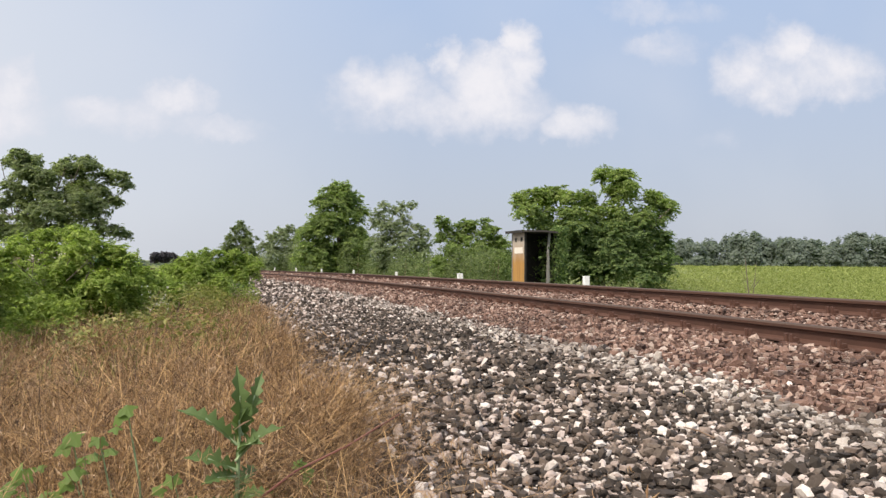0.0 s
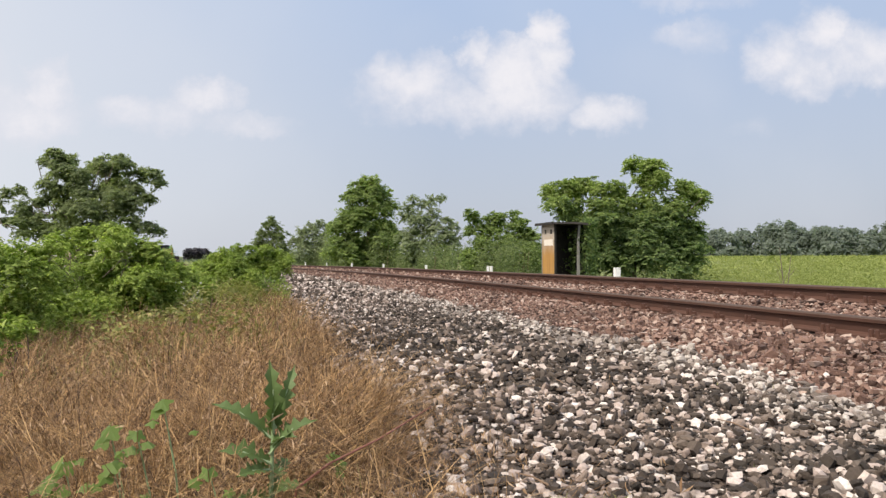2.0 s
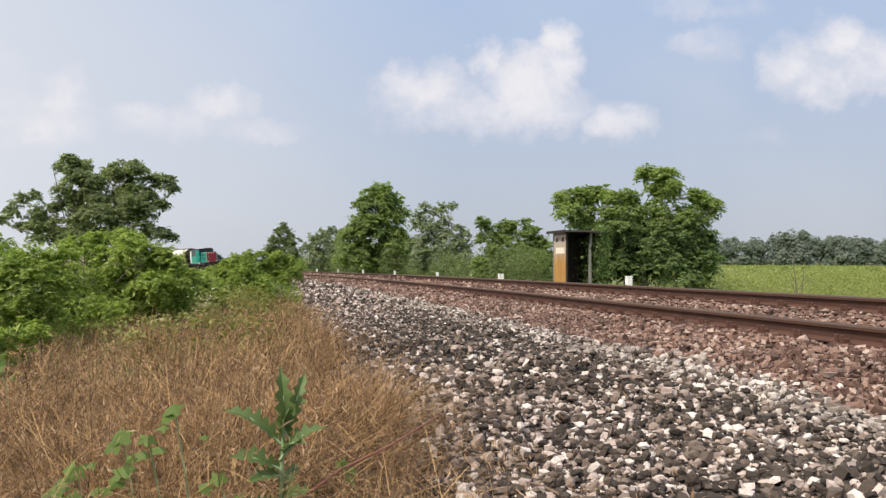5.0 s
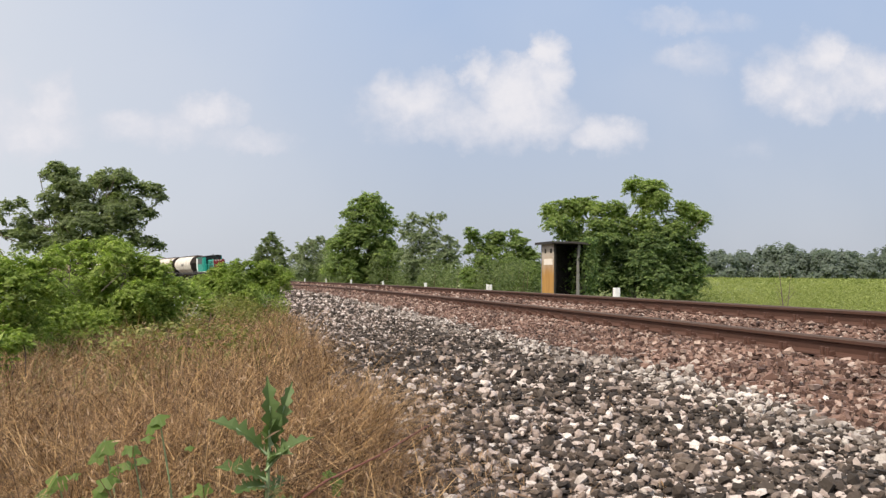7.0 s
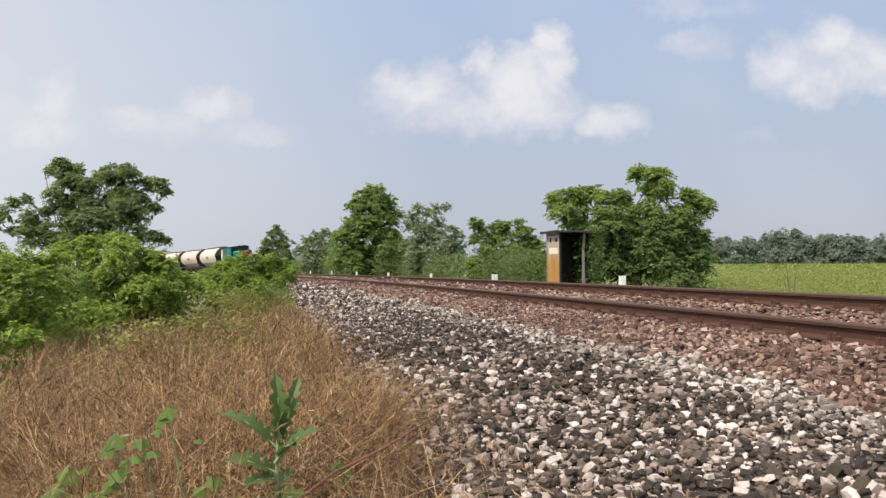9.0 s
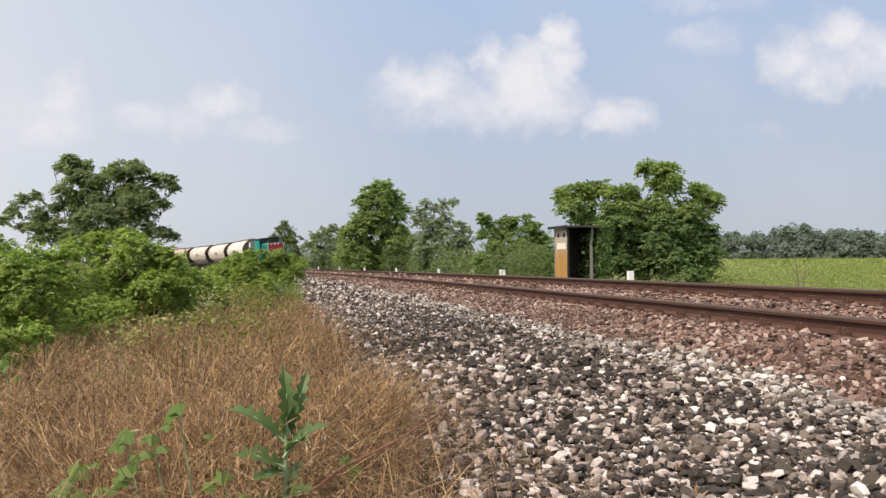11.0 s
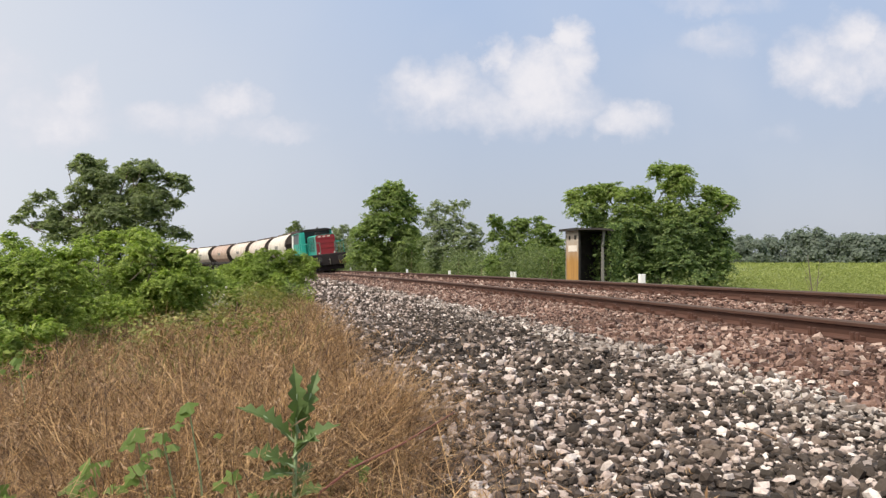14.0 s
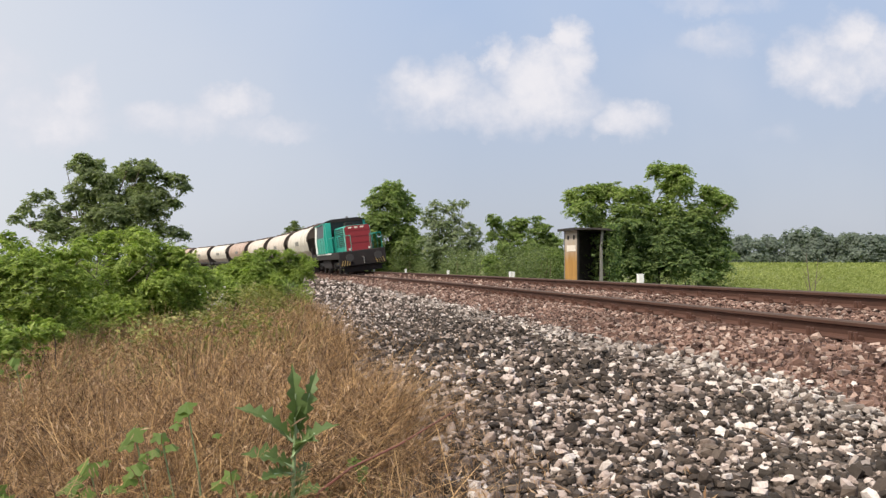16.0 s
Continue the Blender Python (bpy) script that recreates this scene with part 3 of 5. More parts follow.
def build_stones():
    rng = np.random.default_rng(11)
    out = {"path": [], "dark": [], "pale": [], "red": []}
    lone = None
    for s0, s1, step, size in ((1.0, 5.0, 0.0240, 0.0295), (5.0, 9.0, 0.029, 0.0360), (9.0, 18.0, 0.038, 0.038), (18.0, 34.0, 0.068, 0.058), (34, 75, 0.16, 0.10)):
        s, o = scatter(rng, s0, s1, -4.9, 2.7, step)
        near_rail = (np.abs(o) < 0.13) | (np.abs(o - GAUGE) < 0.13)
        edge = -4.62 + 0.14 * np.sin(s * 1.7) + 0.08 * np.sin(s * 4.1) - 0.05 * rng.random(len(s))
        keep = ~near_rail & (o > edge) & ~((o > 0.1) & (s < 5.0))
        s, o = s[keep], o[keep]
        sz = size * np.exp(np.clip(rng.normal(0, 0.44, len(s)), -1.0, 0.80))
        wob = 0.13 * np.sin(s * 1.3) + 0.08 * np.sin(s * 3.7 + 1) + rng.normal(0, 0.14, len(s))
        red = o > -1.55 + wob * 0.6
        sz = np.where(red, sz * (1.22 if s0 < 9 else 1.05), sz * (1.30 if s0 < 9 else 1.08))
        pale = ~red & (o > -1.98 + wob * 1.0) & (rng.random(len(s)) < 0.80)
        path = ~red & ~pale
        X, Y, _ = on_line(s, o)
        dark = path & (rng.random(len(s)) < 0.74 * darkness(rng, X, Y))
        red &= rng.random(len(s)) < 0.90
        path &= rng.random(len(s)) < (0.78 if s0 < 9 else 0.95)
        dark &= path
        path &= ~dark
        for key, mask in (("path", path), ("dark", dark), ("pale", pale), ("red", red)):
            out[key].append((s[mask], o[mask], sz[mask]))
    bed = {"path": (M_PATH, "grey and white crushed stones of the lineside path", "path_gravel"),
           "dark": (M_DARK, "dark grey-brown crushed stones in patches of the path", "dark_gravel"),
           "pale": (M_PALE, "pale dusty stones along the ballast foot", "pale_gravel"),
           "red": (M_RED, "reddish-brown crushed ballast stones round the rails", "track_ballast")}
    for key, parts in out.items():
        s, o, sz = (np.concatenate(x) for x in zip(*parts))
        mat, label, name = bed[key]
        if key == "path":
            lot = (s > 2.6) & (s < 4.4) & (o > -4.4) & (o < -3.4) & (sz > 0.038)
            lot &= np.cumsum(lot) <= 280
            lone = (s[lot], o[lot], sz[lot])
            s, o, sz = s[~lot], o[~lot], sz[~lot]
        VV, FF, k = [], [], 0
        broken = rng.random(len(s)) < (1.0 if key == "red" else 0.14)
        for shape, z0, z1 in (("lump", 0.0, 7.5), ("block", 0.0, 10.5), ("chip", 0.0, 999.0)):
            far = (s > 10.5) | (o > 0.1)
            m = (s >= z0) & (s < z1) & (far == (shape == "chip")) & (far | (s > 7.5) | (broken == (shape == "block")))
            V, F = stones(rng, s[m], o[m], sz[m], shape)
            VV.append(V.reshape(-1, 3))
            FF.append(F.reshape(-1, 3) + k)
            k += len(VV[-1])
        tagged(new(name, mesh_np(name, np.concatenate(VV), np.concatenate(FF), [mat])), label, "gravel", kind="stuff")
    # the nearest stones of the path, each by itself
    kinds = []
    for i in range(12):
        V, F = stones(rng, np.zeros(1), np.array([-3.0]), np.ones(1), "lump")
        V = V[0] - V[0].mean(0)
        kinds.append(mesh_np("stone", V, ICO_F, [M_PATH_ONE]))
    X, Y, _ = on_line(lone[0], lone[1])
    Z = ground_z(lone[0], lone[1])
    for i in range(len(X)):
        ob = new("stone", kinds[i % 12])
        ob.parent = ground
        k = float(lone[2][i])
        ob.matrix_basis = Matrix.LocRotScale((X[i], Y[i], Z[i] + 0.2 * k), Euler((0, 0, i * 2.4)), (k, k, k))


build_stones()


# ---------------------------------------------------------------- trees and bushes
LIGHT = np.array(to_sun) * 0.55 + np.array([0, 0, 0.45])


def leaves(rng, P, size, up=0.70, slim=(0.26, 0.42), along=None, out=None, jitter=0.42):
    """Folded pointed leaves at the places P, facing mostly upwards, or outwards from their clump."""
    n = len(P)
    nrm = rng.normal(size=(n, 3)) * (1.0 - up) + LIGHT * up
    if out is not None:
        nrm = rng.normal(size=(n, 3)) * jitter + out + LIGHT * 0.30
    nrm /= np.linalg.norm(nrm, axis=1)[:, None]
    ax = np.cross(nrm, rng.normal(size=(n, 3)) if along is None else np.cross(along, nrm))
    ax /= np.linalg.norm(ax, axis=1)[:, None]
    side = np.cross(nrm, ax)
    L = (size * np.exp(rng.normal(0, 0.28, n)))[:, None]
    W = L * rng.uniform(*slim, n)[:, None]
    fold = nrm * W * 0.30
    a = P - ax * L * 0.5
    c = P + ax * L * 0.5 - nrm * L * 0.12
    b, d = P + side * W + fold - ax * L * 0.05, P - side * W + fold - ax * L * 0.05
    V = np.stack([a, b, c, d], 1).reshape(-1, 3)
    i = np.arange(n) * 4
    return V, np.stack([np.stack([i, i + 1, i + 2], -1), np.stack([i, i + 2, i + 3], -1)], 1).reshape(-1, 3)


def unit(v):
    return v / np.maximum(np.linalg.norm(v, axis=-1, keepdims=True), 1e-6)


def crown_points(rng, lobes, density, size, depth, slope, flat):
    """Leaf places, directions and outward normals: every lobe carries pads of drooping fronds, with gaps between them."""
    P, A, N, S = [], [], [], []
    t = np.repeat(np.linspace(0.10, 1.0, 7), 2)[None, :, None]
    both = np.tile([1.0, -1.0], 7)[None, :, None]
    up = np.array([0, 0, 1.0])
    top = max(l[1] for l in lobes)
    for cx, cz, r in lobes:
        # the skirt leans out towards the open side, the top stands back
        cy = depth * (rng.uniform(-0.35, 0.45) * (1.0 if slope < 1 else 2.2) - slope * (1 - cz / top))
        r *= 0.86
        n = max(10, int(6.6 * (r / (size * 2.2)) ** 1.6 * density / 14))
        m = int(np.clip(3 + 2.6 * r / (size * 2.2), 4, 16))
        # pads sit round the lobe, more of them on top and towards the open side
        d = unit(rng.normal(size=(m, 3)) + np.array([0, -0.45, 0.35]))
        pad = np.array([cx, cy, cz]) + d * (r * rng.uniform(0.40, 0.92, m))[:, None] * np.array([1, 1.1, 0.9])
        rs = np.maximum(r * rng.uniform(0.26, 0.46, m), size * 1.3)
        pick = rng.integers(0, m, n)
        e = unit(rng.normal(size=(n, 3)) + up * 0.5 + d[pick] * 0.5)
        c = pad[pick] + e * (rs[pick] * rng.uniform(0.05, 1.0, n) ** 0.5)[:, None] * np.array([1.12, 1.12, flat])
        g = unit(e * np.array([1, 1, 0.55]) + d[pick] * 0.35 + up * 0.12 + rng.normal(size=(n, 3)) * 0.30)
        ln = np.minimum(size * rng.uniform(2.2, 4.8, n), 0.40 * r + size * 1.2)[:, None, None]
        side = unit(np.cross(g, up + rng.normal(size=(n, 3)) * 0.30))
        way = side[:, None] * both * 0.85 + g[:, None] * 0.5
        pos = c[:, None] + g[:, None] * ln * t - up * ln * 0.40 * t ** 2 + side[:, None] * both * size * 0.42
        P.append((pos + rng.normal(size=pos.shape) * size * 0.12).reshape(-1, 3))
        A.append(way.reshape(-1, 3))
        nn = e * 0.55 + d[pick] * 0.45 + up * 0.45
        N.append(np.repeat(nn, 14, axis=0))
        S.append(np.full(n * 14, size))
        # oversized filler leaves, added inside the lobe to block light through it
        m = 46
        e = unit(rng.normal(size=(m, 3)))
        P.append(np.array([cx, cy, cz]) + e * r * 0.62 * rng.uniform(0.3, 1.0, (m, 1)))
        A.append(rng.normal(size=(m, 3)))
        N.append(e * 0.6 + up * 0.3)
        S.append(np.full(m, min(size * 3.2, r * 0.55)))
        # long shoots that break the outline
        m, q = 4, np.linspace(0.0, 1.0, 22)[None, :, None]
        g = unit(rng.normal(size=(m, 3)) * np.array([1, 0.8, 0.5]) + up * 0.7)
        root = np.array([cx, cy, cz]) + g * r * 0.6
        ln = (r * rng.uniform(0.45, 0.85, m) + size)[:, None, None]
        pos = root[:, None] + g[:, None] * ln * q - up * ln * 0.15 * q ** 2
        P.append((pos + rng.normal(size=pos.shape) * size * (0.62 - 0.4 * q)).reshape(-1, 3))
        A.append((g[:, None] + rng.normal(size=pos.shape) * 0.6).reshape(-1, 3))
        N.append(np.repeat(g * 0.5 + up * 0.5, 22, axis=0))
        S.append(np.full(88, size))
    return np.concatenate(P), np.concatenate(A), np.concatenate(N), np.concatenate(S)


def branch(bm, a, b, r0, r1, rng, bend=0.12):
    a, b = Vector(a), Vector(b)
    mid = (a + b) / 2 + Vector(rng.normal(0, 1, 3)) * (b - a).length * bend
    rod(a, mid, r0, (r0 + r1) / 2, 6, bm)
    rod(mid, b, (r0 + r1) / 2, r1, 6, bm)


PLANTS = {}


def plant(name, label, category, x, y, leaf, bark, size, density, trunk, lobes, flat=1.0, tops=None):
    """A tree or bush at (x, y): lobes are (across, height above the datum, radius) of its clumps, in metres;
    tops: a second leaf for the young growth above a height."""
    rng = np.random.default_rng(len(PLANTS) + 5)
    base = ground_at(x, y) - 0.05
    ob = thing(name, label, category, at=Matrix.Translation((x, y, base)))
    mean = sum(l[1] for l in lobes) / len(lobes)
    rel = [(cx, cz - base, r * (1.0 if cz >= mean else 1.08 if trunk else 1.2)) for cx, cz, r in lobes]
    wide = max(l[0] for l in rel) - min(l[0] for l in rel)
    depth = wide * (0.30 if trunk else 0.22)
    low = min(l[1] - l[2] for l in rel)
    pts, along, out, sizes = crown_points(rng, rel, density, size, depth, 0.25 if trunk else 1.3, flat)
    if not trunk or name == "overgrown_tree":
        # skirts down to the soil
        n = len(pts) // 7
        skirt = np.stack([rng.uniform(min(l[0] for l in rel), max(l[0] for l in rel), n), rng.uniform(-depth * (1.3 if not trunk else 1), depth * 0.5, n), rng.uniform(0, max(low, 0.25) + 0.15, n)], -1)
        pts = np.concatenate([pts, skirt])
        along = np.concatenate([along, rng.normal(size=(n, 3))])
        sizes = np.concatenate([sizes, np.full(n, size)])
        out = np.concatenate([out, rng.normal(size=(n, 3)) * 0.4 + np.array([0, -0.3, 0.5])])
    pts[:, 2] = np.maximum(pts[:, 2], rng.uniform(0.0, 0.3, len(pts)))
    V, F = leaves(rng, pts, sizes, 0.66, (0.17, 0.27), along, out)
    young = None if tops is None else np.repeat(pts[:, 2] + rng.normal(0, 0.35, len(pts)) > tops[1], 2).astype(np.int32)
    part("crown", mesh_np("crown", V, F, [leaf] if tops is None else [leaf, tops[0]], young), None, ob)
    high = max(l[1] for l in rel)
    bm = bmesh.new()
    if trunk:
        cx = float(np.mean([l[0] for l in rel]))
        r = 0.022 * high + 0.03
        top = Vector((cx, 0, high * 0.55))
        rod((cx, 0, -0.2), (cx * 1.0, 0, high * 0.28), r * 1.25, r * 0.9, 9, bm)
        rod((cx, 0, high * 0.27), top, r * 0.9, r * 0.55, 8, bm)
        part("trunk", bm, bark, ob)
        for lx, lz, lr in rel[::2]:
            if lz > high * 0.35:
                bm = bmesh.new()
                start = Vector((cx, 0, high * float(rng.uniform(0.25, 0.5))))
                branch(bm, start, (lx, float(rng.uniform(-0.3, 0.3)) * depth, lz), r * 0.17, 0.008 + r * 0.03, rng)
                part("limb", bm, bark, ob)
    else:
        for lx, lz, lr in rel:
            for k in range(2):
                a = (lx + float(rng.normal(0, 0.12)), float(rng.uniform(0, 0.8)) * depth, max(0.0, lz - 0.3))
                branch(bm, a, (lx + float(rng.normal(0, lr * 0.6)), float(rng.uniform(0.1, 0.9)) * depth, lz + lr * float(rng.uniform(0, 0.7))), 0.005, 0.002, rng)
        tagged(part("stem_tangle", bm, bark, ob), kind="stuff")
    PLANTS[name + str(len(PLANTS))] = ob
    return ob


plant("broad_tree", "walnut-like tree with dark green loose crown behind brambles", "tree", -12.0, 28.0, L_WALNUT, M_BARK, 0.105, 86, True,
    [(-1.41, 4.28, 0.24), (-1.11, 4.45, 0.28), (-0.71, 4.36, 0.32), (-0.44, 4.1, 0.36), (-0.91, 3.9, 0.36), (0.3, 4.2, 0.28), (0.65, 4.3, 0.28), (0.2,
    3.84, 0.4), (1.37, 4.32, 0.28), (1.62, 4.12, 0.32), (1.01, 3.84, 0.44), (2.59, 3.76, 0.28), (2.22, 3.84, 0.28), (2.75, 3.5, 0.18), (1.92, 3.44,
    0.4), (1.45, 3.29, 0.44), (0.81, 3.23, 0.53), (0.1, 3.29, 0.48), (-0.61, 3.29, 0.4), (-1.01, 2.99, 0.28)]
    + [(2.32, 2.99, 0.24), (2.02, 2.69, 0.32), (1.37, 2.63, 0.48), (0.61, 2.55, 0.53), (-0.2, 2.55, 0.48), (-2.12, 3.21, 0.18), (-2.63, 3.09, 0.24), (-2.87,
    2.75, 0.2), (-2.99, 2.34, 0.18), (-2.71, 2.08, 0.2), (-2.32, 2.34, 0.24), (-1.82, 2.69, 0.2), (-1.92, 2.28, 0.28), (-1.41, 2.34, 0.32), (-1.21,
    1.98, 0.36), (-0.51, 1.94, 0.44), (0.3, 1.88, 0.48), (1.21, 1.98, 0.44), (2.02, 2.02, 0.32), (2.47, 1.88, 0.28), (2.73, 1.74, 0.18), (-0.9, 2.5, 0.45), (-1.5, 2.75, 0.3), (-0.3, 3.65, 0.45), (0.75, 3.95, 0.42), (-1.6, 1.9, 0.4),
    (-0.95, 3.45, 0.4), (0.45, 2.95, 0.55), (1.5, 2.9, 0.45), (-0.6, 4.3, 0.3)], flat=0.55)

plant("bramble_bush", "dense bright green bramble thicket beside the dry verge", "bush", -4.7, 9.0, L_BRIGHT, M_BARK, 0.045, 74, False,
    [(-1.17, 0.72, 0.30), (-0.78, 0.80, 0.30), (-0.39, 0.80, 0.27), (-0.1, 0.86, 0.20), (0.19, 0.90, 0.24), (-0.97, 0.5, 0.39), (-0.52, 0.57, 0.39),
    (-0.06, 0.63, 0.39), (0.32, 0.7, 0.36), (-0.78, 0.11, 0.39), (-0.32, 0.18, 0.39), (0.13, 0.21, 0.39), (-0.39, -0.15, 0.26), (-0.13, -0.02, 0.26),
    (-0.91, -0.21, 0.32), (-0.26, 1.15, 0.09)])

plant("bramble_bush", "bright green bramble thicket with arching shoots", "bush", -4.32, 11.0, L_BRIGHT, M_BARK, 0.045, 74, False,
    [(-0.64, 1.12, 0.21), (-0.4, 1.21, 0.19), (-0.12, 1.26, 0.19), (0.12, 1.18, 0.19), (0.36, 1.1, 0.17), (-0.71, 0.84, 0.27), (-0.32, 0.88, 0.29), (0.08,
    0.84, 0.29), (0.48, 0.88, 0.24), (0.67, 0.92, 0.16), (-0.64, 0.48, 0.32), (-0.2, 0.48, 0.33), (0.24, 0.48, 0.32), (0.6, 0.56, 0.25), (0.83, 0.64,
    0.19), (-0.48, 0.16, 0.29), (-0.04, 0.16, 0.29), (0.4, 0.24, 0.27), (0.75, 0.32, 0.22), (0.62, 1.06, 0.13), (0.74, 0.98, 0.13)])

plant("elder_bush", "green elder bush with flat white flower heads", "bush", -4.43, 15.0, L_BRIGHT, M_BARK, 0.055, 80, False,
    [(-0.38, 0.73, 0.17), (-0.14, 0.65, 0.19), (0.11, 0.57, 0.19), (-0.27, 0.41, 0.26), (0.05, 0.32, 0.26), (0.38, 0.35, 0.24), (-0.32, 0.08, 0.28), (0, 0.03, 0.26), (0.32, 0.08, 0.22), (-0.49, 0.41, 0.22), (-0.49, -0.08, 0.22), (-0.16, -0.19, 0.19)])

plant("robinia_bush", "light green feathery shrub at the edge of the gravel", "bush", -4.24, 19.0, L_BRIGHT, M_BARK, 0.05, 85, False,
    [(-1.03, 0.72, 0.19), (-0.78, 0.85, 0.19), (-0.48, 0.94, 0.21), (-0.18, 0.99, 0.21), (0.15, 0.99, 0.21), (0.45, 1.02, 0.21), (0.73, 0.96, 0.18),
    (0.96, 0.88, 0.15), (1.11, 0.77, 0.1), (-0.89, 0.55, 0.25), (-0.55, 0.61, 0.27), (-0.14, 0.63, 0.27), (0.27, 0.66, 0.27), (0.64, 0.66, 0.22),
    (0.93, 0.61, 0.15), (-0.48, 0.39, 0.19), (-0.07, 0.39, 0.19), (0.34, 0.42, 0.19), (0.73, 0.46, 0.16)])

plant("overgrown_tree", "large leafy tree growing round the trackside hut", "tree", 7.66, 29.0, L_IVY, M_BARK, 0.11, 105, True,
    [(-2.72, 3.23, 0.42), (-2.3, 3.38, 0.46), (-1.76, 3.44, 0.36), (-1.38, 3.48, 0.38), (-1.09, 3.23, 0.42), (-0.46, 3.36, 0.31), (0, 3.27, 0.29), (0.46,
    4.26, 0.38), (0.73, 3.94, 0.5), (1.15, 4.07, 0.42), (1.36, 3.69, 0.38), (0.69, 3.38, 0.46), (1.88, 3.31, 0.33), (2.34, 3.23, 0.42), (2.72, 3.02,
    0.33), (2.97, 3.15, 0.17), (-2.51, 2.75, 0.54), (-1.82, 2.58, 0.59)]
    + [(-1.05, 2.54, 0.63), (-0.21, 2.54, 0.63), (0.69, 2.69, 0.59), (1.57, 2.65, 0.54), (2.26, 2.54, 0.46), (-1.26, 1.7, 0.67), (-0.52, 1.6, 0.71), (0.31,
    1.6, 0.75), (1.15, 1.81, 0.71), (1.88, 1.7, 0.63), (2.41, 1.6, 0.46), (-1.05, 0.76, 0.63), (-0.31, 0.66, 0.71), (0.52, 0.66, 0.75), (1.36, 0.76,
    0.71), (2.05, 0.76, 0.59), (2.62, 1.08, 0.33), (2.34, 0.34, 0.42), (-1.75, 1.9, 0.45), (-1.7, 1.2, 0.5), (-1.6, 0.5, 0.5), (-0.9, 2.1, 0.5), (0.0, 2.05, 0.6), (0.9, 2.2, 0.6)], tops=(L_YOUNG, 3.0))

plant("round_shrub", "bushy green shrub group across the track", "bush", 4.27, 42.0, L_MID, M_BARK, 0.13, 85, True,
    [(-1.61, 3.04, 0.27), (-1.36, 2.74, 0.36), (-1.49, 2.19, 0.36), (-1.06, 2.04, 0.48), (-0.61, 2.74, 0.33), (-0.21, 2.95, 0.27), (0.15, 2.8, 0.36),
    (0.7, 2.74, 0.42), (1.21, 2.5, 0.36), (-0.3, 2.19, 0.55), (0.45, 2.04, 0.61), (1.21, 1.89, 0.55), (1.82, 1.95, 0.42), (-1.06, 1.34, 0.61), (-0.3,
    1.28, 0.67), (0.61, 1.22, 0.73), (1.52, 1.22, 0.61), (-1.67, 0.68, 0.48), (-0.91, 0.53, 0.55), (0, 0.5, 0.55), (0.91, 0.5, 0.55), (1.82, 0.56,
    0.55), (2.42, 0.98, 0.48)])

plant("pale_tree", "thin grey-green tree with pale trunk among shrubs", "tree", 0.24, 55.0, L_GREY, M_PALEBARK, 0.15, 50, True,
    [(-1.19, 4.16, 0.4), (-0.71, 4.64, 0.44), (0, 4.36, 0.44), (0.52, 4.72, 0.44), (1.19, 4.92, 0.24), (-1.51, 3.57, 0.4), (-0.79, 3.57, 0.56), (0, 3.37,
    0.64), (0.79, 3.69, 0.48), (1.43, 3.29, 0.44), (1.91, 2.89, 0.4), (-0.6, 2.58, 0.79), (0.4, 2.58, 0.79), (1.39, 2.38, 0.71), (2.18, 2.1, 0.56),
    (-1.19, 1.78, 0.87), (-0.2, 1.47, 0.95), (0.87, 1.39, 0.95), (1.91, 1.31, 0.79), (-0.79, 0.59, 0.79), (0.4, 0.51, 0.79), (1.59, 0.51, 0.79),
    (2.46, 0.79, 0.56)])

plant("tall_tree", "tall dense green tree beside the curve", "tree", -4.12, 62.0, L_MID, M_BARK, 0.20, 105, True,
    [(-0.54, 6.36, 0.81), (0.36, 6.36, 0.81), (1.16, 5.83, 0.72), (-1.07, 5.47, 0.89), (0, 5.11, 1.07), (1.07, 4.66, 1.07), (-1.43, 4.04, 1.07), (-0.36,
    3.68, 1.25), (0.89, 3.32, 1.25), (1.61, 2.78, 0.89), (-1.88, 2.78, 1.16), (-0.81, 2.11, 1.34), (0.63, 1.89, 1.34), (1.97, 1.8, 0.98), (-2.33,
    1.22, 1.07), (-1.21, 0.77, 1.07), (0.13, 0.55, 1.07), (1.48, 0.64, 0.98)])

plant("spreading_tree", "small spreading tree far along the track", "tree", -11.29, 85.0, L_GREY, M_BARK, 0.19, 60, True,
    [(-0.61, 4.08, 0.61), (0.31, 4.2, 0.61), (1.23, 3.96, 0.55), (-1.53, 3.46, 0.74), (-0.31, 3.22, 0.86), (0.92, 3.22, 0.74), (-2.15, 2.48, 0.74),
    (-0.92, 2.12, 0.98), (0.49, 2.12, 0.98), (1.72, 2.36, 0.74), (-1.72, 1.01, 1.1), (-0.12, 0.77, 1.1), (1.47, 0.89, 1.1), (2.76, 1.13, 0.86)])

plant("pointed_tree", "dark pointed tree beyond the curve", "tree", -17.76, 95.0, L_DARK, M_BARK, 0.2, 60, True,
    [(-0.34, 5.2, 0.55), (-0.69, 4.31, 0.69), (0.34, 4.31, 0.69), (-1.17, 3.42, 0.82), (-0.07, 3.42, 0.96), (1.03, 3.21, 0.82), (-1.71, 2.25, 0.96),
    (-0.34, 2.05, 1.1), (1.17, 2.05, 0.96), (0, 0.88, 1.23), (1.71, 0.88, 0.96), (-1.71, 0.88, 0.96)])

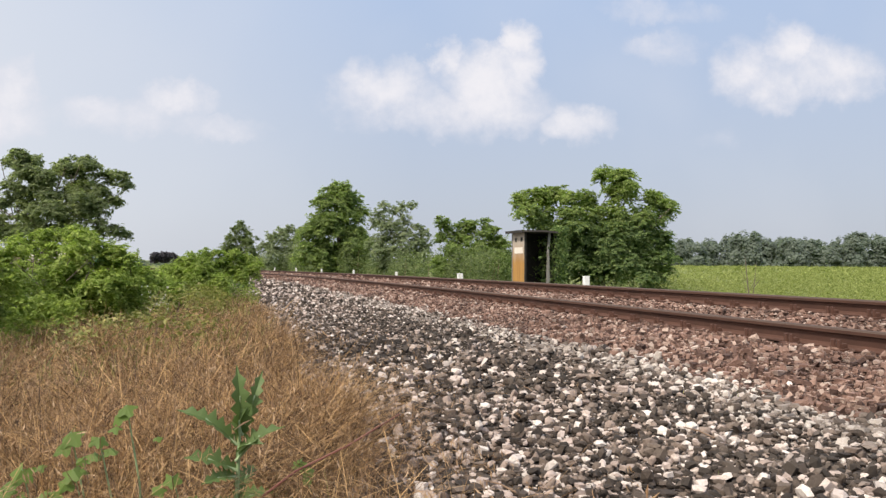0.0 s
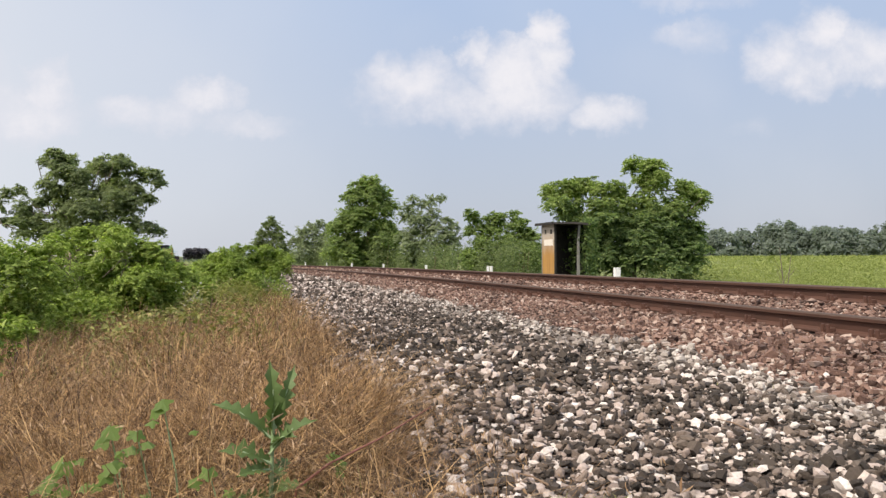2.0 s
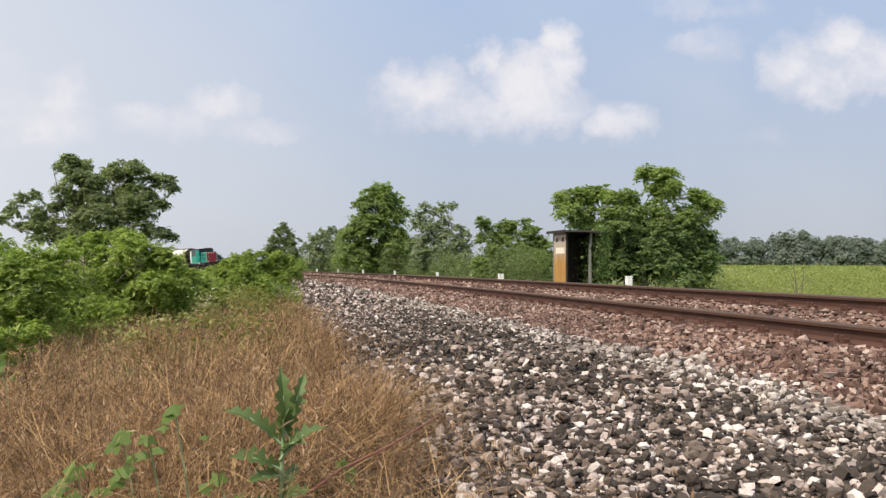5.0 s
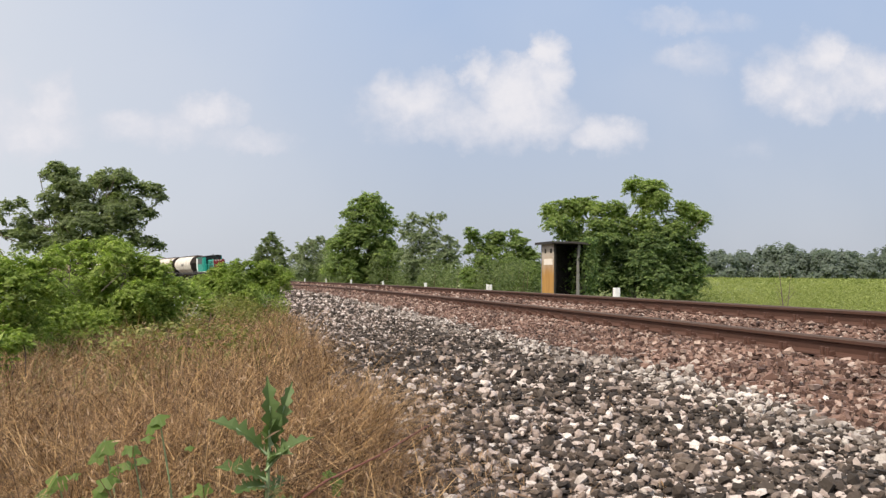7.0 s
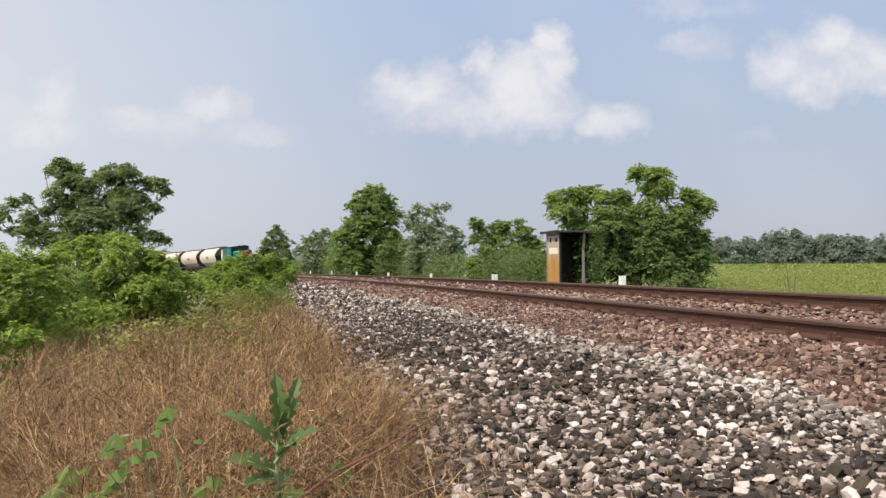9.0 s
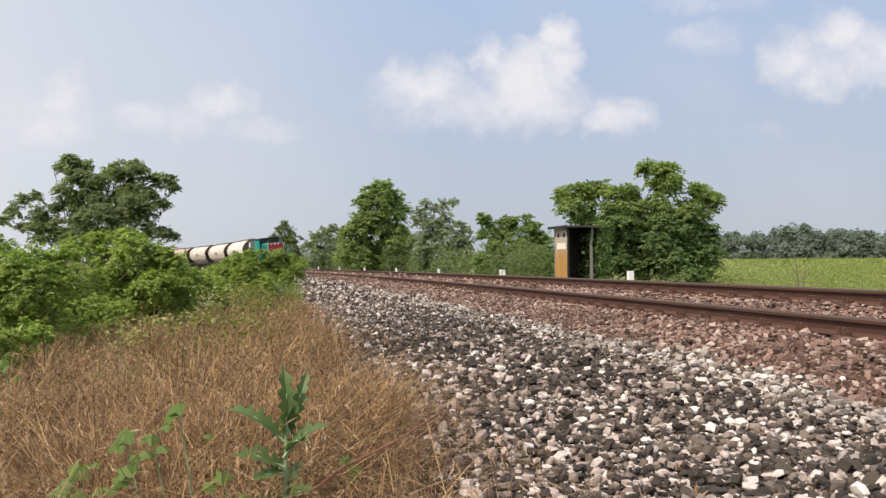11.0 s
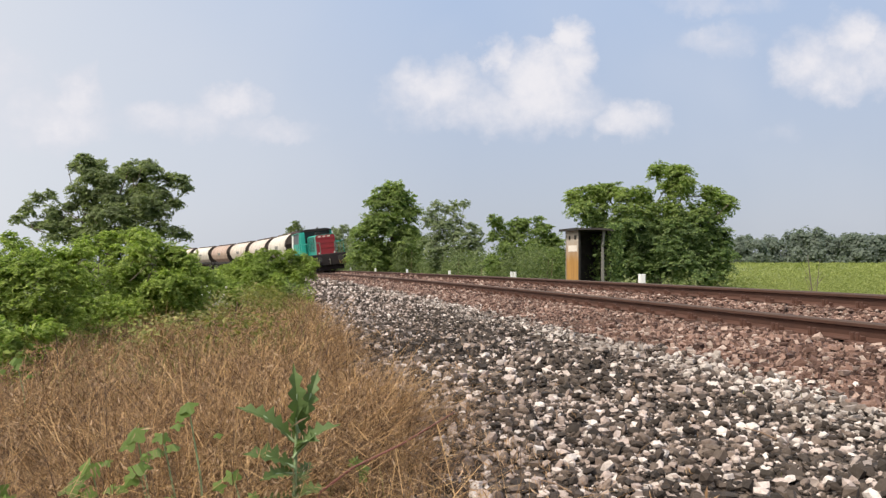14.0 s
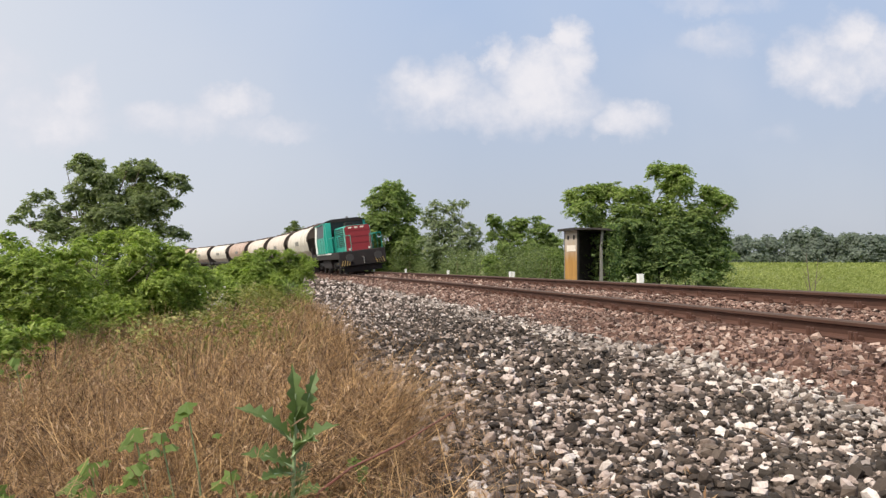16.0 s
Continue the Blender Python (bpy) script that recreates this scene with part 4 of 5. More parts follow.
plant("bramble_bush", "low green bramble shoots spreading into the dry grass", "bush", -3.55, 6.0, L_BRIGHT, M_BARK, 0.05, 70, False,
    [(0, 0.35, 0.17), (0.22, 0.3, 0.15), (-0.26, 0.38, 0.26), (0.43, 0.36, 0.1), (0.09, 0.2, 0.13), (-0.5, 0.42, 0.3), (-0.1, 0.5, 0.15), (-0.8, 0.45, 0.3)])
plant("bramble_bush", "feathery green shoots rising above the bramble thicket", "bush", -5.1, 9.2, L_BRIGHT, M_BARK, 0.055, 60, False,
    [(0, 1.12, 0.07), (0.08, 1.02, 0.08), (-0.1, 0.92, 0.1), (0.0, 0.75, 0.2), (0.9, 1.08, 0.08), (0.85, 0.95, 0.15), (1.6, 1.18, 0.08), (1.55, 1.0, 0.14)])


# low green shrubs that close the far side of the track
def hedge(name, label, s0, s1, o, height, leaf, size, n, seed, spread=1.2):
    rng = np.random.default_rng(seed)
    ob = thing(name, label, "hedge", at=Matrix.Identity(4))
    k = max(3, int((s1 - s0) / 1.1))
    c = rng.uniform(s0, s1, k)
    hh = height * rng.uniform(0.42, 1.2, k)
    pick = rng.integers(0, k, n)
    d = rng.normal(size=(n, 3))
    d /= np.linalg.norm(d, axis=1)[:, None]
    rad = rng.uniform(0.5, 1.0, n)[:, None] ** 0.6
    s = c[pick] + d[:, 0] * rad[:, 0] * 0.9
    oo = o + d[:, 1] * rad[:, 0] * spread
    X, Y, _ = on_line(s, oo)
    Z = ground_z(s, oo) + np.abs(0.45 * hh[pick] + d[:, 2] * rad[:, 0] * 0.55 * hh[pick])
    V, F = leaves(rng, np.stack([X, Y, Z], -1), size, 0.5, (0.18, 0.30), out=d * 0.6 + np.array([0, 0, 0.35]))
    part("foliage", mesh_np("foliage", V, F, [leaf]), None, ob)
    bm = bmesh.new()
    for i in range(k):
        x, y, _ = on_line(c[i], o)
        z = float(ground_z(c[i], o))
        rod((x, y, z - 0.1), (x + 0.1, y, z + hh[i] * 0.7), 0.02, 0.008, 5, bm)
    tagged(part("stem_tangle", bm, M_TWIG, ob), kind="stuff")
    return ob


hedge("far_side_shrubs", "low mixed green shrubs along the far side of track", 34, 58, 7.2, 2.3, L_DARK, 0.11, 20000, 31)
hedge("far_side_shrubs", "low mixed green shrubs along the curving track", 58, 90, 6.0, 2.9, L_DARK, 0.16, 18000, 32)
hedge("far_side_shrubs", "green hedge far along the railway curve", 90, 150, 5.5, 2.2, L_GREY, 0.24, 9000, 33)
hedge("verge_weeds", "tall green weeds at the gravel edge", 8.5, 22, -6.0, 0.55, L_GRASS, 0.06, 12000, 34, 0.9)
hedge("verge_weeds", "green undergrowth between verge and brambles", 13, 40, -8.5, 1.0, L_BRIGHT, 0.075, 15000, 35, 1.6)
hedge("embankment_scrub", "low scrub on the inner side of the curve", 30, 110, -5.2, 0.85, L_MID, 0.14, 12000, 36, 1.2)


def build_woods():
    """Far woods at the end of the field, and a dark clump on the other horizon."""
    rng = np.random.default_rng(41)
    P, N = [], []
    for i in range(150):
        a = rng.uniform(0.26, 0.80)
        d = 255 + 60 * rng.random() - 70 * max(0, a - 0.42)
        x, y = d * a, d
        h = (10.2 + 9.0 * max(0.0, a - 0.38) + 1.3 * math.sin(a * 31) + 1.0 * math.sin(a * 83 + 1) + rng.uniform(-1.3, 1.5)) * (d / 280)
        w = rng.uniform(2.6, 4.6)
        for k in range(6):
            # one heap of the crown
            e = unit(rng.normal(size=3) + np.array([0, -0.5, 0.5]))
            c = np.array([x, y, -0.6 + h * 0.50]) + e * np.array([w * 0.7, w * 0.7, h * 0.36])
            dd = unit(rng.normal(size=(72, 3)))
            P.append(c + dd * rng.uniform(0.6, 1.0, (72, 1)) * np.array([w * 0.5, w * 0.5, h * 0.17]))
            N.append(dd * 0.6 + e * 0.5 + np.array([0, 0, 0.3]))
        n = 110
        P.append(np.array([x, y, -0.6]) + rng.uniform(-1, 1, (n, 3)) * np.array([4, 3, 0]) + np.array([0, 0, 1]) * rng.uniform(0, 3.0, (n, 1)))
        N.append(rng.normal(size=(n, 3)) * 0.5 + np.array([0, -0.4, 0.5]))
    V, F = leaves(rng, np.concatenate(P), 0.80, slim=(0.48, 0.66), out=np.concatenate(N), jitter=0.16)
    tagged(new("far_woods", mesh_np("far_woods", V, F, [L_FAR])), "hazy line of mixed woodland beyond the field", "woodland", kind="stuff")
    P = []
    for i in range(14):
        x, y = rng.uniform(-56.0, -51.0), rng.uniform(186, 196)
        n = 260
        dd = rng.normal(size=(n, 3))
        dd /= np.linalg.norm(dd, axis=1)[:, None]
        P.append(np.array([x, y, 1.6]) + dd * rng.uniform(0.5, 1, (n, 1)) * np.array([1.3, 1.3, 1.3]))
    V, F = leaves(rng, np.concatenate(P), 0.5)
    tagged(new("dark_copse", mesh_np("dark_copse", V, F, [L_DUSK])), "small dark copse on the far horizon", "woodland", kind="stuff")
    P = []
    for i in range(120):
        a = rng.uniform(-0.75, -0.10)
        d = rng.uniform(200, 260)
        n = 200
        dd = rng.normal(size=(n, 3))
        dd /= np.linalg.norm(dd, axis=1)[:, None]
        P.append(np.array([d * a, d, 0.0]) + dd * rng.uniform(0.5, 1, (n, 1)) * np.array([3.5, 3, rng.uniform(1.0, 2.0)]))
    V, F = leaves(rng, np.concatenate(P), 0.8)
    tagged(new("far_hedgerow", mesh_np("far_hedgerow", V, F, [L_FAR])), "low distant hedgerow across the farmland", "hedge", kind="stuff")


build_woods()


def build_crop():
    """The green field: leafy plants, dense near the line and coarser away from it."""
    rng = np.random.default_rng(51)
    V, F, k = [], [], 0
    for o0, o1, s0, s1, n, size, h in ((9.5, 24, 2, 32, 62000, 0.085, 0.80), (24, 60, 0, 60, 48000, 0.18, 0.85), (60, 250, 0, 190, 34000, 0.60, 0.85)):
        o = rng.uniform(o0, o1, n)
        s = rng.uniform(s0, s1, n)
        X, Y, _ = on_line(s, o)
        patch = 0.12 * np.sin(X * 0.9 + Y * 0.4) * np.sin(Y * 0.7 - X * 0.3) + rng.normal(0, 0.06, n)
        Z = ground_z(s, o) + h * np.sqrt(rng.uniform(0.1, 1.0, n)) + patch
        v, f = leaves(rng, np.stack([X, Y, Z], -1), size, 0.42, (0.11, 0.20))
        V.append(v)
        F.append(f + k)
        k += len(v)
    tagged(new("crop_field", mesh_np("crop_field", np.concatenate(V), np.concatenate(F), [L_CROP])), "even field of young yellow-green crop", "crop", kind="stuff")


build_crop()


# ---------------------------------------------------------------- the dry verge
def blades(rng, X, Y, Z, h, width, lean, curl, a=None):
    """Narrow curved blades in three joints."""
    n = len(X)
    a = rng.uniform(0, 2 * np.pi, n) if a is None else a + rng.normal(0, 0.9, n)
    d = np.stack([np.cos(a), np.sin(a), np.zeros(n)], -1)
    face = a + rng.uniform(-1.2, 1.2, n) + np.pi / 2
    w = np.stack([np.cos(face), np.sin(face), np.zeros(n)], -1)
    root = np.stack([X, Y, Z], -1)
    rows = []
    for t, k in ((0.0, 1.0), (0.4, 0.9), (0.75, 0.65)):
        c = root + d * (h * (lean * t + curl * t ** 3))[:, None] + np.array([0, 0, 1]) * (h * (t - 0.35 * curl * t ** 2.5))[:, None]
        rows += [c - w * (width * k / 2)[:, None], c + w * (width * k / 2)[:, None]]
    tip = root + d * (h * (lean + curl))[:, None] + np.array([0, 0, 1]) * (h * (1 - 0.42 * curl))[:, None]
    V = np.stack(rows + [tip], 1).reshape(-1, 3)
    i = np.arange(n) * 7
    F = np.stack([np.stack([i + p, i + q, i + r], -1) for p, q, r in ((0, 1, 3), (0, 3, 2), (2, 3, 5), (2, 5, 4), (4, 5, 6))], 1).reshape(-1, 3)
    return V, F, tip, d


def verge_places(rng, n, s0, s1, o0, o1, tufts):
    ts, to = rng.uniform(s0, s1, tufts), rng.uniform(o0, o1, tufts)
    pick = rng.integers(0, tufts, n)
    ds, do = rng.normal(0, 0.09, n), rng.normal(0, 0.09, n)
    s, o = ts[pick] + ds, to[pick] + do
    a = np.arctan2(ds, do) + radians(10)
    tall = (0.48 + 0.72 * rng.random(tufts) ** 1.5)[pick]
    edge = -4.50 + 0.14 * np.sin(s * 1.7) + 0.08 * np.sin(s * 4.1) - 0.16 * rng.random(n)
    x, y, _ = on_line(s, o)
    ok = (o < edge) & (np.hypot(x, y) > 1.25)
    # trodden gaps before the thistle and the vine shoots
    ok &= ~((np.abs(x / y + 0.187) < 0.06) & (y < 2.55) & (rng.random(n) < 0.9))
    return s[ok], o[ok], a[ok], tall[ok]


def build_verge():
    rng = np.random.default_rng(61)
    V, F, HV, HF, k, hk = [], [], [], [], 0, 0
    for s0, s1, o0, o1, n, tufts, hh, wd in ((0.8, 5.0, -8.0, -4.3, 78000, 520, 0.46, 0.0029), (5.0, 11.0, -9.5, -4.3, 42000, 800, 0.45, 0.0046), (11.0, 22.0, -7.5, -4.4, 9000, 420, 0.40, 0.009)):
        s, o, way, big = verge_places(rng, n, s0, s1, o0, o1, tufts)
        X, Y, _ = on_line(s, o)
        m = len(X)
        tall = big * (0.92 + 0.18 * np.sin(X * 2.3 + 1) * np.sin(Y * 1.7)) + 0.12 * np.clip(1 - np.abs(o + 5.0) / 0.7, 0, 1)
        h = hh * tall * np.where(rng.random(m) < 0.08, rng.uniform(1.1, 1.45, m), rng.uniform(0.45, 1.1, m))
        lean, curl = np.abs(rng.normal(0.45, 0.40, m)), rng.uniform(0.0, 1.45, m) ** 1.3
        v, f, tip, d = blades(rng, X, Y, ground_z(s, o) - 0.01, h, np.full(m, wd) * rng.uniform(0.6, 1.3, m), lean, curl, way)
        V.append(v)
        F.append(f + k)
        k += len(v)
        # stems that the rain has laid over
        s, o, way, big = verge_places(rng, n // 4, s0, s1, o0, o1, tufts // 2)
        lx, ly, _ = on_line(s, o)
        q = len(lx)
        v, f, _, _ = blades(rng, lx, ly, ground_z(s, o) + hh * rng.uniform(0.15, 0.72, q), rng.uniform(0.02, 0.10, q), np.full(q, wd) * rng.uniform(0.8, 1.5, q),
                            rng.uniform(1.5, 4.0, q), rng.uniform(0.0, 0.9, q), way + 2.0 * np.sin(lx * 1.1) + 1.5 * np.sin(ly * 1.6))
        V.append(v)
        F.append(f + k)
        k += len(v)
        head = np.flatnonzero((h > hh * 0.62) & (rng.random(m) < 0.17))
        for j in range(6):
            # spikelets that hang in a loose tassel from the bent tip
            fall = d[head] * rng.uniform(0.1, 0.8, (len(head), 1)) - np.array([0, 0, 1.0]) + rng.normal(0, 0.25, (len(head), 3))
            q = tip[head] + fall * (0.012 * j + 0.006) + rng.normal(0, 0.007, (len(head), 3))
            hv, hf = leaves(rng, q, 0.023 if s0 < 5 else 0.030, 0.0, (0.07, 0.11), fall)
            HV.append(hv)
            HF.append(hf + hk)
            hk += len(hv)
    # broken stems lying on the first stones of the path
    m = 5200
    s = rng.uniform(1.2, 12.0, m)
    o = -4.62 + 0.14 * np.sin(s * 1.7) + 0.08 * np.sin(s * 4.1) + np.abs(rng.normal(0, 0.17, m))
    X, Y, _ = on_line(s, o)
    v, f, _, _ = blades(rng, X, Y, ground_z(s, o) + rng.uniform(0.005, 0.04, m), rng.uniform(0.012, 0.03, m), np.full(m, 0.0035) * rng.uniform(0.7, 1.4, m), rng.uniform(2.0, 6.0, m), rng.uniform(0.0, 0.5, m))
    V.append(v)
    F.append(f + k)
    tagged(new("dry_grass", mesh_np("dry_grass", np.concatenate(V), np.concatenate(F), [L_STRAW])), "orange-brown dry grass of the railway verge", "grass", kind="stuff")
    tagged(new("grass_seed_heads", mesh_np("grass_seed_heads", np.concatenate(HV), np.concatenate(HF), [L_SEED])), "drooping dry brome seed heads", "grass", kind="stuff")
    V, F, k = [], [], 0
    for s0, s1, o0, o1, n, hh, wd in ((0.8, 6.0, -8.0, -4.6, 3500, 0.22, 0.006), (6.0, 24.0, -9.5, -4.75, 9000, 0.36, 0.012), (2.0, 60.0, -4.7, -1.6, 900, 0.09, 0.006), (2.55, 2.85, -4.15, -3.75, 160, 0.07, 0.005),
                                          (2.25, 2.65, -5.35, -4.80, 190, 0.20, 0.007), (2.15, 2.55, -6.05, -5.50, 190, 0.22, 0.007)):
        s, o = rng.uniform(s0, s1, n), rng.uniform(o0, o1, n)
        clump = np.sin(s * 1.9 + 2) * np.sin(o * 2.4 + s * 0.7)
        ok = clump > (-2 if n < 200 else 0.05 if o1 < -4 else 0.86)
        s, o = s[ok], o[ok]
        X, Y, _ = on_line(s, o)
        m = len(X)
        v, f, _, _ = blades(rng, X, Y, ground_z(s, o), hh * rng.uniform(0.4, 1.2, m), np.full(m, wd), np.abs(rng.normal(0.2, 0.2, m)), rng.uniform(0, 0.6, m))
        V.append(v)
        F.append(f + k)
        k += len(v)
    tagged(new("green_grass", mesh_np("green_grass", np.concatenate(V), np.concatenate(F), [L_GRASS])), "green grass tufts among the dry stems", "grass", kind="stuff")


build_verge()


def lobed_leaf(length, width, teeth, depth, seed):
    """A leaf with a raised midrib, lobed edges and a drooping tip, along +y."""
    rng = random.Random(seed)
    bm = bmesh.new()
    n = teeth * 2 + 1
    mid, left, right = [], [], []
    for i in range(n + 1):
        t = i / n
        w = width / 2 * math.sin(math.pi * min(1, t * 0.93 + 0.07)) ** 0.7 * (1 if i % 2 else 1 - depth) * rng.uniform(0.85, 1.1)
        z = 0.18 * length * math.sin(t * 2.4) - 0.16 * length * t * t
        mid.append(bm.verts.new((0, t * length, z)))
        left.append(bm.verts.new((-w - 0.001, t * length + (0.03 * length if i % 2 else 0), z + 0.65 * w)))
        right.append(bm.verts.new((w + 0.001, t * length + (0.03 * length if i % 2 else 0), z + 0.65 * w)))
    for i in range(n):
        bm.faces.new((left[i], mid[i], mid[i + 1], left[i + 1]))
        bm.faces.new((mid[i], right[i], right[i + 1], mid[i + 1]))
    return bm


def set_leaf(ob, at, way, face):
    """Stands a leaf at a place, its midrib along way and its blade facing face."""
    y = Vector(way).normalized()
    x = y.cross(Vector(face)).normalized()
    m = Matrix((x, y, x.cross(y))).transposed().to_4x4()
    m.translation = at
    ob.matrix_basis = m


def build_thistle():
    x, y = -0.460, 2.46
    z = ground_at(x, y)
    ob = thing("sow_thistle", "green sow thistle with lobed leaves rising from dry grass", "weed", at=Matrix.Translation((x, y, z)))
    bm = bmesh.new()
    rod((-0.015, 0, -0.03), (-0.01, 0, 0.20), 0.009, 0.007, 7, bm)
    rod((-0.01, 0, 0.20), (-0.002, 0.0, 0.46), 0.007, 0.005, 7, bm)
    part("stem", bm, M_STEM, ob)
    # foot of the leaf across and up, its way across, towards the eye and up, length, width
    for i, (a, h, dx, dy, dz, ln, wd) in enumerate((
            (0.000, 0.33, -0.03, -0.15, 1.0, 0.215, 0.085), (0.004, 0.33, 0.28, 0.25, 1.0, 0.20, 0.070), (0.000, 0.31, 0.18, -0.30, 0.8, 0.13, 0.060),
            (-0.012, 0.30, -1.0, -0.25, 0.72, 0.205, 0.085), (-0.010, 0.22, -1.0, -0.45, 0.42, 0.165, 0.095), (-0.012, 0.25, 1.0, -0.20, 0.78, 0.185, 0.085),
            (-0.005, 0.28, 0.75, -0.55, 0.35, 0.11, 0.065), (-0.010, 0.20, -0.7, -0.70, 0.05, 0.12, 0.085), (-0.010, 0.12, 0.8, -0.40, 0.35, 0.13, 0.080),
            (-0.012, 0.11, -0.6, -0.70, 0.15, 0.13, 0.080), (-0.012, 0.09, 0.3, -1.00, 0.10, 0.12, 0.085), (-0.012, 0.13, 0.2, 0.80, 0.50, 0.15, 0.080),
            (-0.012, 0.07, 1.0, -0.20, 0.10, 0.14, 0.070), (-0.012, 0.08, -1.0, 0.10, 0.20, 0.14, 0.070))):
        leaf = part("leaf", lobed_leaf(ln, wd * 0.80, 5 + i % 2, 0.62, i), L_THISTLE, ob)
        set_leaf(leaf, (a, 0, h + 0.095), (dx, dy, dz), (0.15 - 0.3 * dx + 0.35 * math.sin(i * 2.3), -0.62, 0.75))
        part("midrib", rod((0, 0, 0.003), (0, ln * 0.62, 0.135 * ln), 0.0052, 0.0022, 5), M_RIB, leaf)


def palmate(size, seed):
    """A five-lobed vine-like leaf."""
    rng = random.Random(seed)
    bm = bmesh.new()
    c = bm.verts.new((0, 0, 0))
    ring = []
    for i in range(21):
        a = -2.5 + 5.0 * i / 20
        r = size * (0.52 + 0.34 * abs(math.cos(a * 2.5 / 1.0 * 0.5 * 2)) ** 1.2) * (1 - 0.12 * abs(a) / 2.5) * rng.uniform(0.93, 1.05)
        ring.append(bm.verts.new((r * math.sin(a), r * math.cos(a) + 0.12 * size, -0.10 * r * abs(math.sin(a * 2.5)) - 0.25 * r * r / size - 0.45 * abs(r * math.sin(a)))))
    for i in range(20):
        bm.faces.new((c, ring[i + 1], ring[i]))
    return bm


def build_vines():
    """Hop-like shoots: drooping lobed leaves on thin stalks; place, height above the soil, leaf size."""
    places = ((-0.752, 2.30, 0.515, 0.052), (-0.905, 2.30, 0.46, 0.066), (-0.82, 2.28, 0.435, 0.046), (-0.875, 2.24, 0.36, 0.056), (-1.02, 2.26, 0.375, 0.062), (-1.06, 2.24, 0.33, 0.066),
              (-1.13, 2.20, 0.28, 0.066), (-0.61, 2.26, 0.30, 0.046), (-1.26, 2.22, 0.33, 0.056), (-2.35, 4.3, 0.46, 0.06), (-2.45, 4.2, 0.42, 0.07), (-0.30, 2.7, 0.22, 0.05),
              (-0.56, 2.30, 0.19, 0.052), (-0.50, 2.34, 0.14, 0.050), (-0.36, 2.36, 0.13, 0.046), (-0.95, 2.16, 0.27, 0.06))
    for n, (x, y, h, size) in enumerate(places):
        z = ground_at(x, y)
        h += 0.06
        rng = random.Random(n + 3)
        ob = thing("vine_shoot", "fresh green vine shoot among dry grass", "weed", "vine shoots", at=Matrix.Translation((x, y, z)))
        bm = rod((0.05, 0.05, -0.02), (0.03, 0.03, h * 0.6), 0.0035, 0.003, 5)
        rod((0.03, 0.03, h * 0.6), (0, 0, h), 0.003, 0.002, 5, bm)
        part("stalk", bm, M_STEM, ob)
        for k in range(4):
            leaf = part("leaf", palmate(size * (0.80 - 0.14 * k), n * 7 + k), L_VINE, ob)
            a = rng.uniform(-1.0, 1.0)
            foot = (0.035 * k * math.cos(n * 2 + k * 2.2), -0.01 * k, h - 0.028 * k)
            set_leaf(leaf, foot, (math.sin(a), -0.5, -0.75 + 0.5 * rng.random()), (rng.uniform(-0.5, 0.5), -0.45, 0.9))


build_thistle()
build_vines()


def build_twigs():
    x, y = -0.36, 2.40
    z = ground_at(x, y)
    ob = thing("red_bramble_cane", "thin dark red cane arching out of the grass", "twig", at=Matrix.Translation((x, y, z)))
    bm = bmesh.new()
    pts = [(-0.07, 0.03, -0.02), (-0.02, 0.0, 0.24), (0.08, 0.0, 0.315), (0.23, 0.01, 0.385), (0.39, 0.02, 0.48)]
    for i, (a, b) in enumerate(zip(pts, pts[1:])):
        rod(a, b, 0.0054 - 0.0008 * i, 0.0046 - 0.0008 * i, 6, bm)
    part("cane", bm, M_REDTWIG, ob)
    for x, y, a, ln in ((0.46, 3.25, 2.5, 0.15), (0.66, 4.6, 1.4, 0.12), (0.36, 3.9, 1.2, 0.14), (1.65, 4.1, 2.2, 0.18), (1.0, 5.6, 1.9, 0.13), (0.2, 4.3, 0.6, 0.16)):
        z = ground_at(x, y)
        ob = thing("dry_stick", "short pale dry stick lying on gravel", "twig", "sticks on the gravel", at=Matrix.Translation((x, y, z + 0.045)))
        bm = rod((-ln / 2 * math.cos(a), -ln / 2 * math.sin(a), -0.012), (0, 0, 0.01), 0.005, 0.004, 6)
        rod((0, 0, 0.01), (ln / 2 * math.cos(a + 0.2), ln / 2 * math.sin(a + 0.2), 0.02), 0.004, 0.0025, 6, bm)
        part("stick", bm, M_TWIG, ob)
    for x, y, h in ((9.85, 20.9, 1.45),):
        z = ground_at(x, y)
        ob = thing("dead_stalk", "bare dry stalk standing at the edge of the field", "weed", at=Matrix.Translation((x, y, z)))
        bm = rod((0, 0, -0.1), (-0.10, 0, h * 0.6), 0.020, 0.014, 6)
        rod((-0.10, 0, h * 0.6), (-0.16, 0, h), 0.014, 0.006, 6, bm)
        rod((0.02, 0, 0), (0.16, 0, h * 0.92), 0.015, 0.005, 6, bm)
        rod((-0.03, 0, h * 0.2), (-0.24, 0, h * 0.6), 0.010, 0.004, 6, bm)
        rod((0.09, 0, h * 0.45), (0.30, 0, h * 0.62), 0.009, 0.004, 6, bm)
        rod((-0.05, 0, h * 0.35), (0.22, 0, h * 0.7), 0.008, 0.003, 6, bm)
        rod((-0.08, 0, h * 0.5), (-0.30, 0, h * 0.8), 0.007, 0.003, 6, bm)
        part("stalk", bm, M_BARK, ob)


build_twigs()


